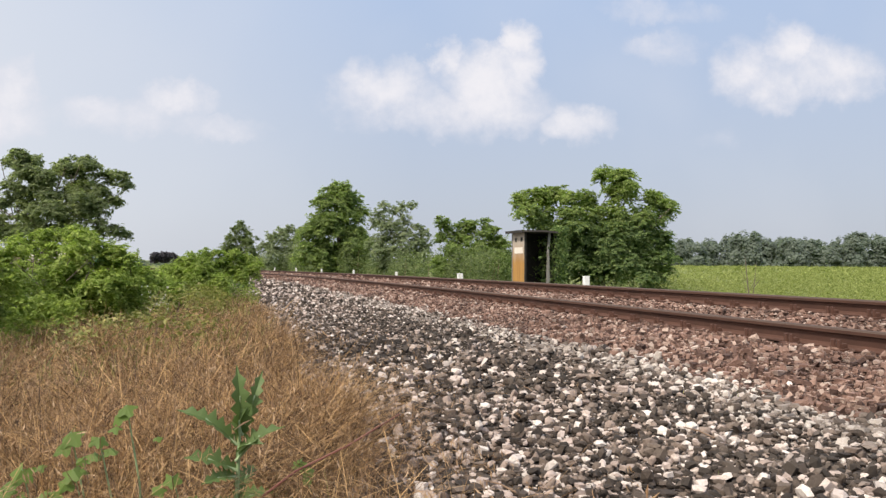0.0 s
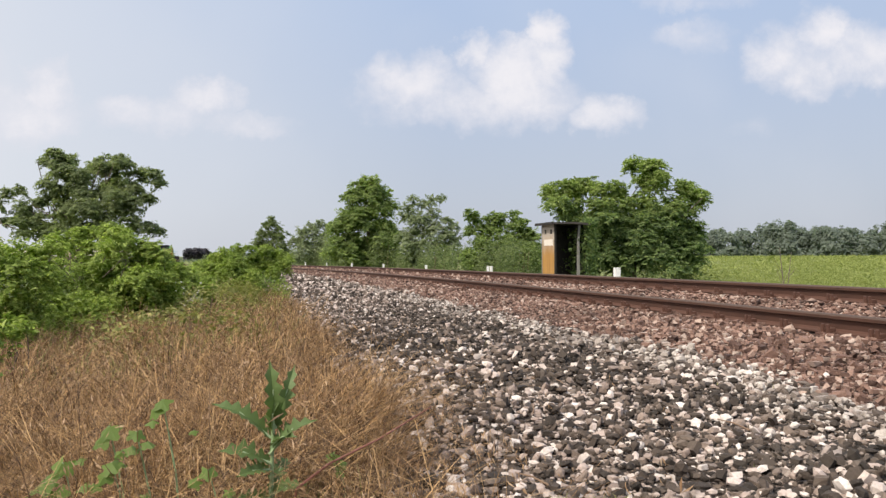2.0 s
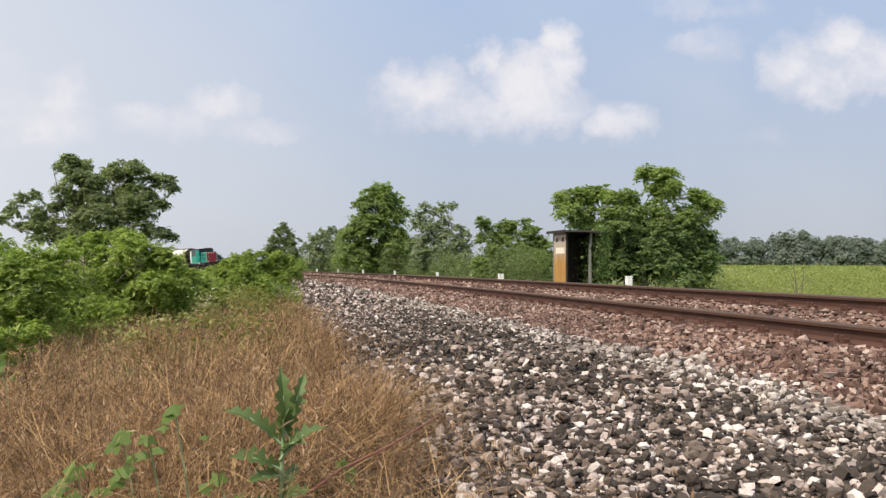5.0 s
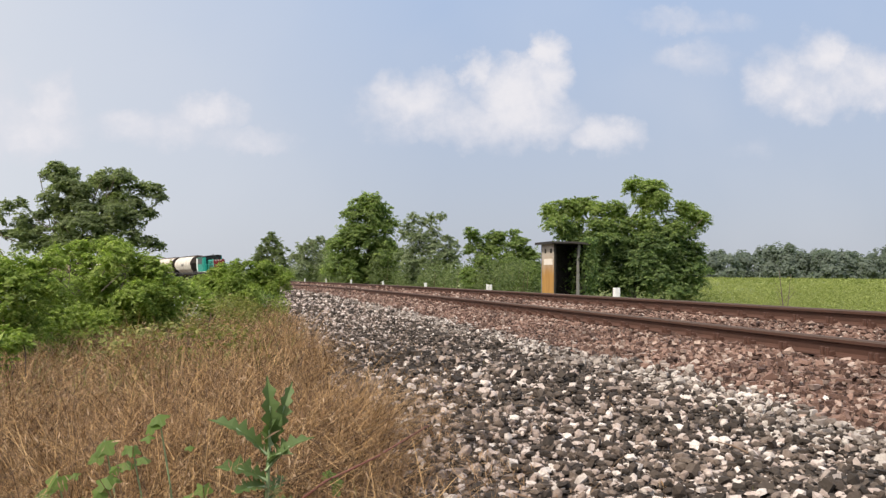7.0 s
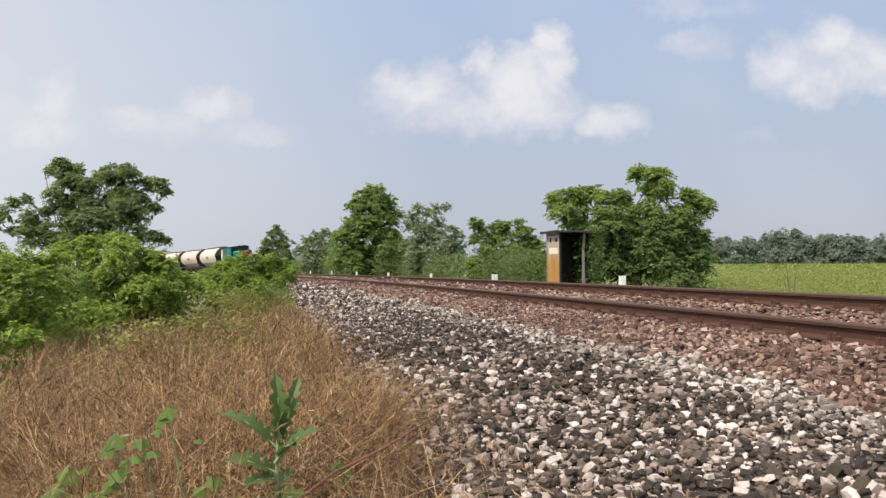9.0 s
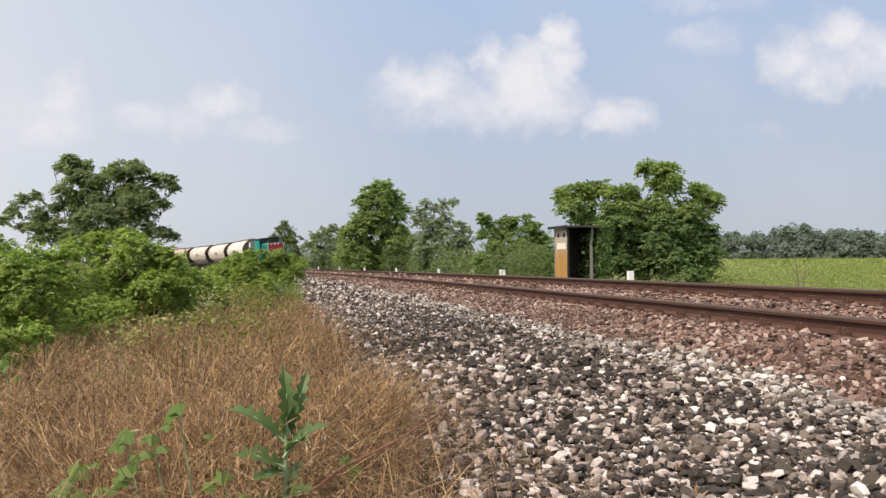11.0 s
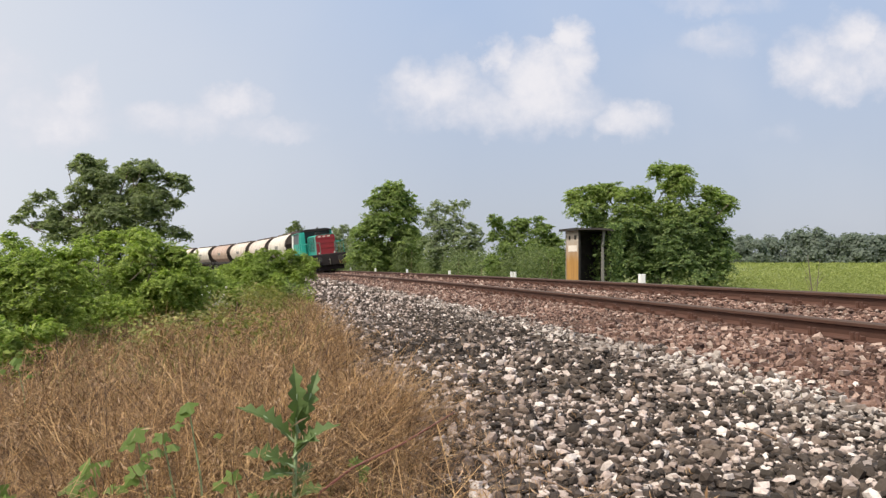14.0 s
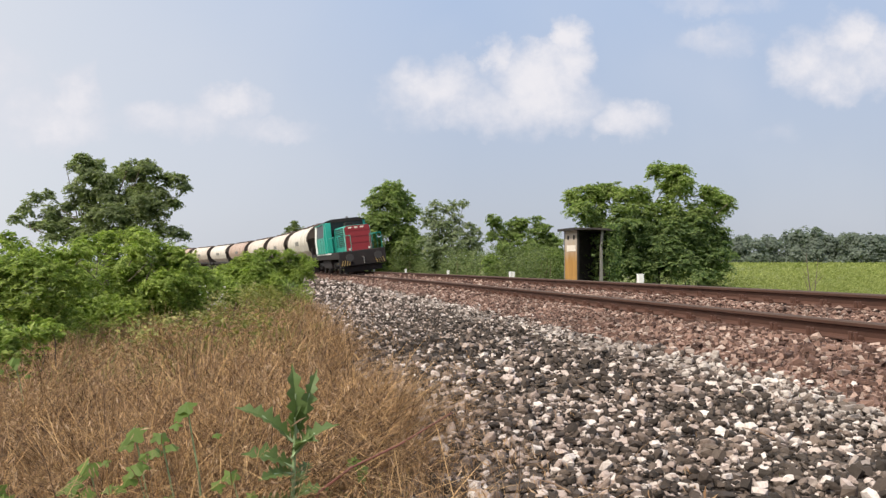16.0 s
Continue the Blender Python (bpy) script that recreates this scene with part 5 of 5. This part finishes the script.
def build_umbels():
    """Flat white flower heads on the elder."""
    rng = np.random.default_rng(71)
    host = [o for k, o in PLANTS.items() if k.startswith("elder")][0]
    for i in range(90):
        cx, cz = rng.uniform(-0.62, 0.42), rng.uniform(0.02, 0.66)
        r = rng.uniform(0.014, 0.034)
        bm = bmesh.new()
        hub = bm.verts.new((0, 0, -0.03))
        ring = []
        for k in range(22):
            a = k / 22 * 2 * math.pi
            d = r * (0.62 + 0.38 * rng.random())
            ring.append(bm.verts.new((d * math.cos(a), d * math.sin(a), 0.03 * rng.random())))
        top = bm.verts.new((0, 0, 0.028))
        for k in range(22):
            bm.faces.new((top, ring[k], ring[(k + 1) % 22]))
            bm.faces.new((hub, ring[(k + 1) % 22], ring[k]))
        u = part("flower_head", bm, M_FLOWER, host, "flat white flower head")
        u.matrix_basis = Matrix.Translation((cx, rng.uniform(-0.72, -0.25), cz)) @ Matrix.Rotation(rng.uniform(0.2, 0.8), 4, "X")


build_umbels()


# ---------------------------------------------------------------- trackside hut and posts
def build_hut():
    s, o = 24.15, 4.0
    x, y, h = on_line(s, o)
    z = float(ground_z(s, o)) - 0.03
    # local x points along the line away from the camera, local y towards the track
    m = Matrix.Translation((x, y, z)) @ Matrix.Rotation(h + math.pi / 2, 4, "Z")
    hut = thing("trackside_hut", "small open trackside hut with yellow panel and dark flat roof", "hut", at=m)
    H = 2.02 - z
    part("front_panel", box(-0.52, 0.52, -0.02, 0.02, 0.05, H - 0.09, 0.006), M_YELLOW, hut, "weathered ochre-yellow front panel, bleached towards the top")
    part("front_edge", box(-0.575, -0.525, -0.03, 0.03, 0.0, H - 0.09, 0.006), M_HUT, hut)
    part("front_edge", box(0.525, 0.575, -0.03, 0.03, 0.0, H - 0.09, 0.006), M_POST, hut)
    part("notice", box(-0.40, 0.34, 0.021, 0.027, H - 0.78, H - 0.58), M_PAPER, hut, "faded white notice")
    for a, b in ((-0.34, -0.20), (0.16, 0.28)):
        part("notice_mark", box(a, b, 0.022, 0.030, H - 0.40, H - 0.26), M_HUT, hut)
    part("back_wall", box(-0.55, 0.55, -1.10, -1.05, 0.0, H - 0.09), M_HUT, hut)
    part("far_wall", box(0.52, 0.56, -1.05, -0.03, 0.0, H - 0.09), M_HUT, hut)
    part("inner_rail", box(0.505, 0.519, -1.02, -0.05, 0.85, 0.93), M_HUT, hut)
    part("floor_slab", box(-0.6, 0.6, -1.12, 0.05, -0.15, 0.04, 0.01), M_SLEEPER, hut)
    part("corner_post", prism([(-0.86, 0.0), (-0.73, 0.0), (-0.75, 0.5), (-0.765, H - 0.6), (-0.80, H - 0.09), (-0.88, H - 0.09), (-0.825, H - 0.6), (-0.84, 0.5)], -0.57, -0.50), M_POST, hut, "pale grey corner post")
    # the roof sags towards its back edge
    roof = prism([(-1.16, H - 0.13), (-1.16, H - 0.07), (-0.55, H - 0.03), (0.18, H - 0.045), (0.18, H - 0.10), (-0.55, H - 0.09)], -0.75, 0.72)
    part("roof", roof, M_ROOF, hut, "flat sagging dark felt roof")
    part("roof_edge", box(-0.77, 0.74, 0.182, 0.20, H - 0.12, H - 0.035), M_HUT, hut)
    # ivy that grows in through the open side
    rng = np.random.default_rng(77)
    n = 900
    q = np.stack([rng.uniform(-0.62, 0.45, n), -1.02 + np.abs(rng.normal(0, 0.16, n)), (H - 0.2) * rng.random(n)], -1)
    q[: n // 3, 1] = rng.uniform(-1.0, -0.1, n // 3)
    q[: n // 3, 2] = np.abs(rng.normal(0, 0.16, n // 3))
    # and hangs down outside its back corner
    n = 1100
    w = np.stack([rng.normal(-0.58, 0.12, n), rng.uniform(-1.42, -0.95, n), (H + 0.12) * rng.random(n) ** 0.8], -1)
    V, F = leaves(rng, np.concatenate([q, w]), 0.10, 0.2, (0.25, 0.4))
    tagged(part("ivy", mesh_np("ivy", V, F, [L_IVY]), None, hut, "dark green ivy inside the hut and over its corner"), kind="stuff")


build_hut()


def build_posts():
    first = None
    for s, o in ((18.1, 3.4), (28.75, 3.4), (28.42, 3.42), (38.45, 3.4), (48.55, 3.4), (58.8, 3.4), (68.95, 3.4), (79.1, 3.4), (89.3, 3.4)):
        x, y, h = on_line(s, o)
        z = float(ground_z(s, o))
        top = 0.95 - (0.335 if s < 20 else 0.31 + 0.004 * s if s < 29 else 0.35 + 0.004 * s)
        m = Matrix.Translation((x, y, z)) @ Matrix.Rotation(h, 4, "Z")
        ob = thing("marker_post", "short square white concrete marker post beside track", "marker post", "white posts along the track", at=m)
        w = 0.068 if s < 20 else 0.045 if s < 29 else 0.055
        hh = max(0.35, top - z)
        part("shaft", box(-w, w, -w, w, -0.15, hh - 0.03, 0.01), M_WHITE, ob)
        part("cap", box(-w - 0.004, w + 0.004, -w - 0.004, w + 0.004, hh - 0.03, hh, 0.012), M_WHITE, ob)


build_posts()


# ---------------------------------------------------------------- the train
def wheelset(parent, x, r=0.46):
    bm = bmesh.new()
    rod((0, -0.95, 0), (0, 0.95, 0), 0.085, 0.085, 10, bm)
    for y in (-0.75, 0.75):
        rod((0, y - 0.065, 0), (0, y + 0.065, 0), r, r, 22, bm)
        rod((0, y - math.copysign(0.085, y), 0), (0, y - math.copysign(0.06, y), 0), r + 0.03, r + 0.03, 22, bm)
        for k in range(5):
            a = k * 1.2566
            box(math.cos(a) * r * 0.55 - 0.05, math.cos(a) * r * 0.55 + 0.05, y - 0.075, y + 0.075, math.sin(a) * r * 0.55 - 0.05, math.sin(a) * r * 0.55 + 0.05, 0, bm)
    w = part("wheelset", bm, M_CHASSIS, parent)
    w.matrix_basis = Matrix.Translation((x, 0, 0))
    return w


def bogie(parent, x, base, r):
    bm = bmesh.new()
    for y in (-1.0, 1.0):
        box(-base / 2 - 0.5, base / 2 + 0.5, y - 0.07, y + 0.07, 0.05, 0.30, 0.03, bm)
        for ax in (-base / 2, base / 2):
            box(ax - 0.17, ax + 0.17, y - 0.13, y + 0.13, -0.16, 0.16, 0.03, bm)
            rod((ax - 0.28, y, 0.0), (ax - 0.28, y, 0.30), 0.07, 0.07, 8, bm)
            rod((ax + 0.28, y, 0.0), (ax + 0.28, y, 0.30), 0.07, 0.07, 8, bm)
    box(-0.25, 0.25, -1.0, 1.0, 0.05, 0.32, 0.02, bm)
    b = part("bogie", bm, M_CHASSIS, parent)
    b.matrix_basis = Matrix.Translation((x, 0, r))
    return b, [wheelset(b, -base / 2, r), wheelset(b, base / 2, r)]


def buffers(parent, x, sign):
    for y in (-0.875, 0.875):
        bm = rod((x, y, 1.05), (x + sign * 0.42, y, 1.05), 0.10, 0.10, 12)
        rod((x + sign * 0.42, y, 1.05), (x + sign * 0.47, y, 1.05), 0.24, 0.24, 18, bm)
        part("buffer", bm, M_CHASSIS, parent)
    bm = rod((x, 0, 1.03), (x + sign * 0.35, 0, 0.98), 0.055, 0.04, 8)
    rod((x + sign * 0.33, 0, 1.02), (x + sign * 0.36, 0, 0.62), 0.035, 0.03, 8, bm)
    part("coupling", bm, M_STEEL, parent)


WHEELS = []


def build_locomotive():
    """+x is the way it goes; z = 0 is the rail top; the long bonnet leads."""
    lo = thing("diesel_locomotive", "teal diesel shunting locomotive with red bonnet end, hauling wagons", "locomotive")
    part("underframe", box(-6.85, 6.85, -1.42, 1.42, 1.02, 1.46, 0.03), M_LOCOBLACK, lo)
    part("fuel_tank", box(-1.9, 1.9, -1.25, 1.25, 0.42, 1.0, 0.08), M_LOCOBLACK, lo)
    for sx in (-1, 1):
        bm = box(min(sx * 6.8, sx * 6.95), max(sx * 6.8, sx * 6.95), -1.45, 1.45, 0.55, 1.44, 0.03)
        part("buffer_beam", bm, M_LOCOBLACK, lo)
        for sy in (-1, 1):
            for k in range(4):
                bm = bmesh.new()
                y0 = 0.86 + 0.15 * k
                a = [(sx * 6.956, sy * y0, 0.58), (sx * 6.956, sy * (y0 + 0.055), 0.58), (sx * 6.956, sy * min(1.44, y0 + 0.040), 0.90), (sx * 6.956, sy * (y0 - 0.015), 0.90)]
                tilt = 0.26
                a = [(px, py - sy * tilt * (pz - 0.58), pz) for px, py, pz in a]
                fr = [bm.verts.new(p) for p in a]
                bk = [bm.verts.new((p[0] - sx * 0.01, p[1], p[2])) for p in a]
                bm.faces.new(fr)
                for i in range(4):
                    bm.faces.new((fr[i], fr[(i + 1) % 4], bk[(i + 1) % 4], bk[i]))
                bmesh.ops.recalc_face_normals(bm, faces=bm.faces)
                part("warning_stripe", bm, M_STRIPE, lo)
        buffers(lo, sx * 6.95, sx)
        part("snow_plough", box(min(sx * 6.5, sx * 6.7), max(sx * 6.5, sx * 6.7), -1.2, 1.2, 0.16, 0.52, 0.03), M_LOCOBLACK, lo)
    # long bonnet
    hood = [(-0.80, 1.46), (0.80, 1.46), (0.80, 2.92), (0.68, 3.06), (-0.68, 3.06), (-0.80, 2.92)]
    part("long_bonnet", prism(hood, 1.6, 6.00), M_TEAL, lo)
    end = [(-0.78, 1.42), (0.78, 1.42), (0.78, 2.90), (0.67, 3.03), (-0.67, 3.03), (-0.78, 2.90)]
    red = part("bonnet_end", prism(end, 6.003, 6.15), M_REDP, lo, "dark red bonnet end with rails")
    for z in (1.95, 2.35, 2.72):
        part("rib", box(6.15, 6.175, -0.74, 0.74, z, z + 0.03), M_REDP, red)
    for y in (-0.58, -0.20, 0.18):
        part("number_bar", box(6.152, 6.158, y, y + 0.22, 2.86, 2.95), M_PAPER, red)
    for y in (-0.62, 0.62):
        part("headlight", rod((6.15, y, 1.56), (6.19, y, 1.56), 0.07, 0.07, 14), M_LAMP, red)
    for sy in (-1, 1):
        for k, x0 in enumerate((2.25, 3.15, 4.05, 4.95)):
            grille = part("grille", box(x0, x0 + 0.84, min(sy * 0.802, sy * 0.812), max(sy * 0.802, sy * 0.812), 1.75, 2.95), M_VENT, lo)
            for j in range(9):
                part("slat", box(x0 + 0.02, x0 + 0.82, min(sy * 0.813, sy * 0.835), max(sy * 0.813, sy * 0.835), 1.80 + j * 0.125, 1.835 + j * 0.125), M_TEAL, grille)
        part("corner_edge", box(5.86, 6.06, min(sy * 0.803, sy * 0.845), max(sy * 0.803, sy * 0.845), 1.50, 2.96, 0.012), M_MINT, lo, "pale teal corner strip")
        part("sill_strip", box(-3.5, 3.6, min(sy * 1.421, sy * 1.45), max(sy * 1.421, sy * 1.45), 1.36, 1.45, 0.006), M_WHITE, lo, "white strip along the footplate")
        # gangway handrails
        bm = bmesh.new()
        for x in (6.55, 5.2, 3.8, 2.4):
            rod((x, sy * 1.36, 1.46), (x, sy * 1.36, 2.42), 0.017, 0.017, 6, bm)
        rod((2.3, sy * 1.36, 2.42), (6.55, sy * 1.36, 2.42), 0.017, 0.017, 6, bm)
        rod((6.55, sy * 1.36, 2.42), (6.72, sy * 0.6, 2.42), 0.017, 0.017, 6, bm)
        rod((6.72, sy * 0.6, 1.46), (6.72, sy * 0.6, 2.42), 0.017, 0.017, 6, bm)
        part("handrail", bm, M_TEAL, lo)
        for x0 in (5.95, -6.7):
            bm = bmesh.new()
            for k in range(3):
                box(x0, x0 + 0.5, min(sy * 1.2, sy * 1.44), max(sy * 1.2, sy * 1.44), 0.42 + 0.3 * k, 0.46 + 0.3 * k, 0, bm)
            part("steps", bm, M_LOCOBLACK, lo)
            part("step_edge", box(x0 + 0.02, x0 + 0.48, min(sy * 1.441, sy * 1.452), max(sy * 1.441, sy * 1.452), 0.73, 0.755), M_STRIPE, lo)
    part("exhaust", box(2.6, 3.3, -0.25, 0.25, 3.06, 3.36, 0.04), M_LOCOBLACK, lo)
    part("roof_fan", rod((4.8, 0, 3.05), (4.8, 0, 3.12), 0.55, 0.55, 20), M_LOCOBLACK, lo)
    # cab
    low = [(-1.50, 1.46), (1.50, 1.46), (1.50, 2.55), (-1.50, 2.55)]
    CR, CF = -3.3, 1.58
    body = part("cab", prism(low, CR, CF), M_TEAL, lo)
    glass = [(-1.47, 2.552), (1.47, 2.552), (1.35, 3.50), (-1.35, 3.50)]
    part("cab_glazing", prism(glass, CR + 0.06, CF - 0.06), M_WINDOW, body, "dark cab windows all round")
    part("cab_roof", prism([(-1.40, 3.502), (-1.30, 3.60), (-0.90, 3.72), (0.90, 3.72), (1.30, 3.60), (1.40, 3.502)], CR - 0.1, CF + 0.12), M_LOCOBLACK, lo, "dark arched cab roof")
    for sy in (-1, 1):
        for x0, x1, mat, words in ((CF - 0.3, CF, M_TEAL, ""), (CR - 0.02, CR + 0.8, M_WHITE, "white cab corner")):
            part("pillar", prism([(sy * 1.35, 2.556), (sy * 1.51, 2.556), (sy * 1.40, 3.498), (sy * 1.24, 3.498)], x0, x1), mat, body, words)
        part("rear_frame", box(CR - 0.02, CR + 0.8, min(sy * 1.502, sy * 1.525), max(sy * 1.502, sy * 1.525), 1.50, 2.55), M_WHITE, body, "white cab corner")
        for x in (-1.9, -0.4, 0.8):
            part("door_seam", box(x, x + 0.05, min(sy * 1.502, sy * 1.512), max(sy * 1.502, sy * 1.512), 1.55, 2.52), M_VENT, body)
        part("roof_gutter", box(CR, CF, min(sy * 1.40, sy * 1.44), max(sy * 1.40, sy * 1.44), 3.44, 3.50), M_TEAL, body)
    part("equipment_tower", box(CF + 0.005, CF + 0.4, -1.40, -1.02, 1.47, 3.50, 0.04), M_TEAL, lo, "tall teal equipment cabinet before the cab")
    part("centre_pillar", box(CF - 0.055, CF, -0.06, 0.06, 2.92, 3.49), M_LOCOBLACK, body)
    part("short_bonnet", prism([(-0.95, 1.46), (0.95, 1.46), (0.95, 2.45), (0.8, 2.6), (-0.8, 2.6), (-0.95, 2.45)], -6.2, -3.31), M_TEAL, lo)
    part("horn", rod((0.6, 0.3, 3.78), (1.0, 0.3, 3.78), 0.05, 0.09, 10), M_STEEL, lo)
    for x in (-3.6, 3.6):
        b, ws = bogie(lo, x, 2.4, 0.5)
        WHEELS.extend((w, 0.5) for w in ws)
    return lo


WZ = 2.55


def build_wagon(i):
    paint = (0, 1, 2, 3, 0, 2, 3, 1)[i]
    words = ("cream-white covered hopper wagon with rounded roof", "dusty pale pinkish hopper wagon with rounded roof",
             "white hopper wagon streaked with brown dirt", "rusty brown-stained hopper wagon with rounded roof")[paint]
    wg = thing("hopper_wagon", words + " in a freight train", "wagon", "hopper wagons of the train")
    prof = [(1.45 * math.cos(a), WZ + 1.30 * math.sin(a)) for a in np.linspace(-0.15, math.pi + 0.15, 22)] + [(-1.30, 1.85), (-0.75, 1.25), (0.75, 1.25), (1.30, 1.85)]

    def slope(y, z):
        return 0.0 if z > 2.35 else (2.35 - z) * 1.1

    shell = part("body", prism(prof, -6.25, 6.25, slope), M_WAGONS[paint], wg, smooth=False)
    for sx in (-1, 1):
        inner = [(y * 0.985, WZ + (z - WZ) * 0.985) for y, z in prof]
        bm = bmesh.new()
        vs = [bm.verts.new((sx * (6.265 - slope(y, z)), y, z)) for y, z in inner]
        ws = [bm.verts.new((sx * (6.20 - slope(y, z)), y, z)) for y, z in inner]
        bm.faces.new(vs)
        bm.faces.new(ws[::-1])
        for k in range(len(vs)):
            bm.faces.new((vs[k], vs[(k + 1) % len(vs)], ws[(k + 1) % len(vs)], ws[k]))
        bmesh.ops.recalc_face_normals(bm, faces=bm.faces)
        part("end_plate", bm, M_ENDDARK, wg, "dark brown sloping end plate")
        rim = bmesh.new()
        for a in np.linspace(0.0, math.pi, 13)[:-1]:
            b = a + math.pi / 12
            rod((sx * 6.23, 1.46 * math.cos(a), WZ + 1.31 * math.sin(a)), (sx * 6.23, 1.46 * math.cos(b), WZ + 1.31 * math.sin(b)), 0.07, 0.07, 6, rim)
        part("end_rim", rim, M_ENDDARK, wg)
        part("end_platform", box(min(sx * 6.0, sx * 7.05), max(sx * 6.0, sx * 7.05), -1.3, 1.3, 1.0, 1.16, 0.02), M_CHASSIS, wg)
        bm = bmesh.new()
        for y in (-1.2, 1.2):
            rod((sx * 6.6, y, 1.16), (sx * 6.6, y, 2.0), 0.05, 0.05, 6, bm)
            rod((sx * 6.9, y, 1.2), (sx * 5.4, y, 1.2), 0.06, 0.06, 6, bm)
        part("end_post", bm, M_CHASSIS, wg)
        buffers(wg, sx * 7.05, sx)
        bm = bmesh.new()
        for y in (0.35, 0.75):
            rod((sx * 6.34, y, 1.1), (sx * 6.34, y, 3.80 - 0.2 * y), 0.02, 0.02, 5, bm)
        for k in range(7):
            rod((sx * 6.34, 0.35, 1.4 + 0.3 * k), (sx * 6.34, 0.75, 1.4 + 0.3 * k), 0.014, 0.014, 5, bm)
        part("ladder", bm, M_ENDDARK, wg)
    part("underframe", box(-6.9, 6.9, -1.0, 1.0, 0.98, 1.22, 0.02), M_CHASSIS, wg)
    for x in (-3.1, 0, 3.1):
        bm = bmesh.new()
        top = [bm.verts.new((x + a, b, 1.24)) for a, b in ((-1.2, -0.9), (1.2, -0.9), (1.2, 0.9), (-1.2, 0.9))]
        low = [bm.verts.new((x + a, b, 0.55)) for a, b in ((-0.4, -0.5), (0.4, -0.5), (0.4, 0.5), (-0.4, 0.5))]
        bm.faces.new(top)
        bm.faces.new(low[::-1])
        for k in range(4):
            bm.faces.new((top[k], low[k], low[(k + 1) % 4], top[(k + 1) % 4]))
        bmesh.ops.recalc_face_normals(bm, faces=bm.faces)
        part("discharge_chute", bm, M_ENDDARK, wg)
    part("roof_walkway", box(-6.0, 6.0, -0.28, 0.28, 3.86, 3.91), M_ENDDARK, wg)
    for x in (-5.0, -2.5, 0, 2.5, 5.0):
        part("roof_hatch", rod((x, 0, 3.83), (x, 0, 3.98), 0.36, 0.34, 14), M_ENDDARK, wg)
    for sy in (-1, 1):
        bm = box(-0.9, 1.1, min(sy * 1.42, sy * 1.462), max(sy * 1.42, sy * 1.462), 2.40, 2.75)
        part("faded_lettering_bar", bm, M_POST, shell)
        for x in (-4.6, -2.3, 2.3, 4.6):
            bm = bmesh.new()
            for a in np.linspace(-0.1, 1.45, 9)[:-1]:
                b = a + 0.194
                rod((x, sy * 1.46 * math.cos(a), WZ + 1.31 * math.sin(a)), (x, sy * 1.46 * math.cos(b), WZ + 1.31 * math.sin(b)), 0.018, 0.018, 5, bm)
            part("seam", bm, M_WAGONS[paint], shell)
    for x in (-4.9, 4.9):
        b, ws = bogie(wg, x, 1.8, 0.46)
        WHEELS.extend((w, 0.46) for w in ws)
    return wg


TRAIN = [(build_locomotive(), 6.15, 3.6)]
for i in range(8):
    TRAIN.append((build_wagon(i), 14.7 + 6.25 + 15.08 * i, 4.9))

SPEED = 7.65


def front_at(t):
    """Where the bonnet end stands along the track."""
    return 49.2 + SPEED * (16.0 - t)


def vehicle_pose(s, half):
    pts = []
    for q in (s - half, s + half):
        x, y, h = on_line(q, GAUGE / 2)
        pts.append(Vector((x, y, RAIL_Z + GRADE * min(q, 190) + CANT / 2)))
    ahead = (pts[0] - pts[1]).normalized()
    lean = math.atan(CANT / GAUGE)
    level = Vector((0, 0, 1)).cross(ahead).normalized()
    left = (level * math.cos(lean) + Vector((0, 0, 1)) * math.sin(lean))
    left = (left - ahead * left.dot(ahead)).normalized()
    m = Matrix((ahead, left, ahead.cross(left))).transposed().to_4x4()
    m.translation = (pts[0] + pts[1]) / 2
    return m


def motions():
    for ob, back, half in TRAIN:
        walk(ob, [(t, vehicle_pose(front_at(t) + back, half)) for t in np.arange(0, 16.01, 0.5).tolist()])
    for w, r in WHEELS:
        x = w.matrix_basis.translation.x
        rows = []
        for k in range(241):
            t = k / 15
            rows.append((t, Matrix.Translation((x, 0, 0)) @ Matrix.Rotation(SPEED * t / r, 4, "Y")))
        walk(w, rows)


motions()
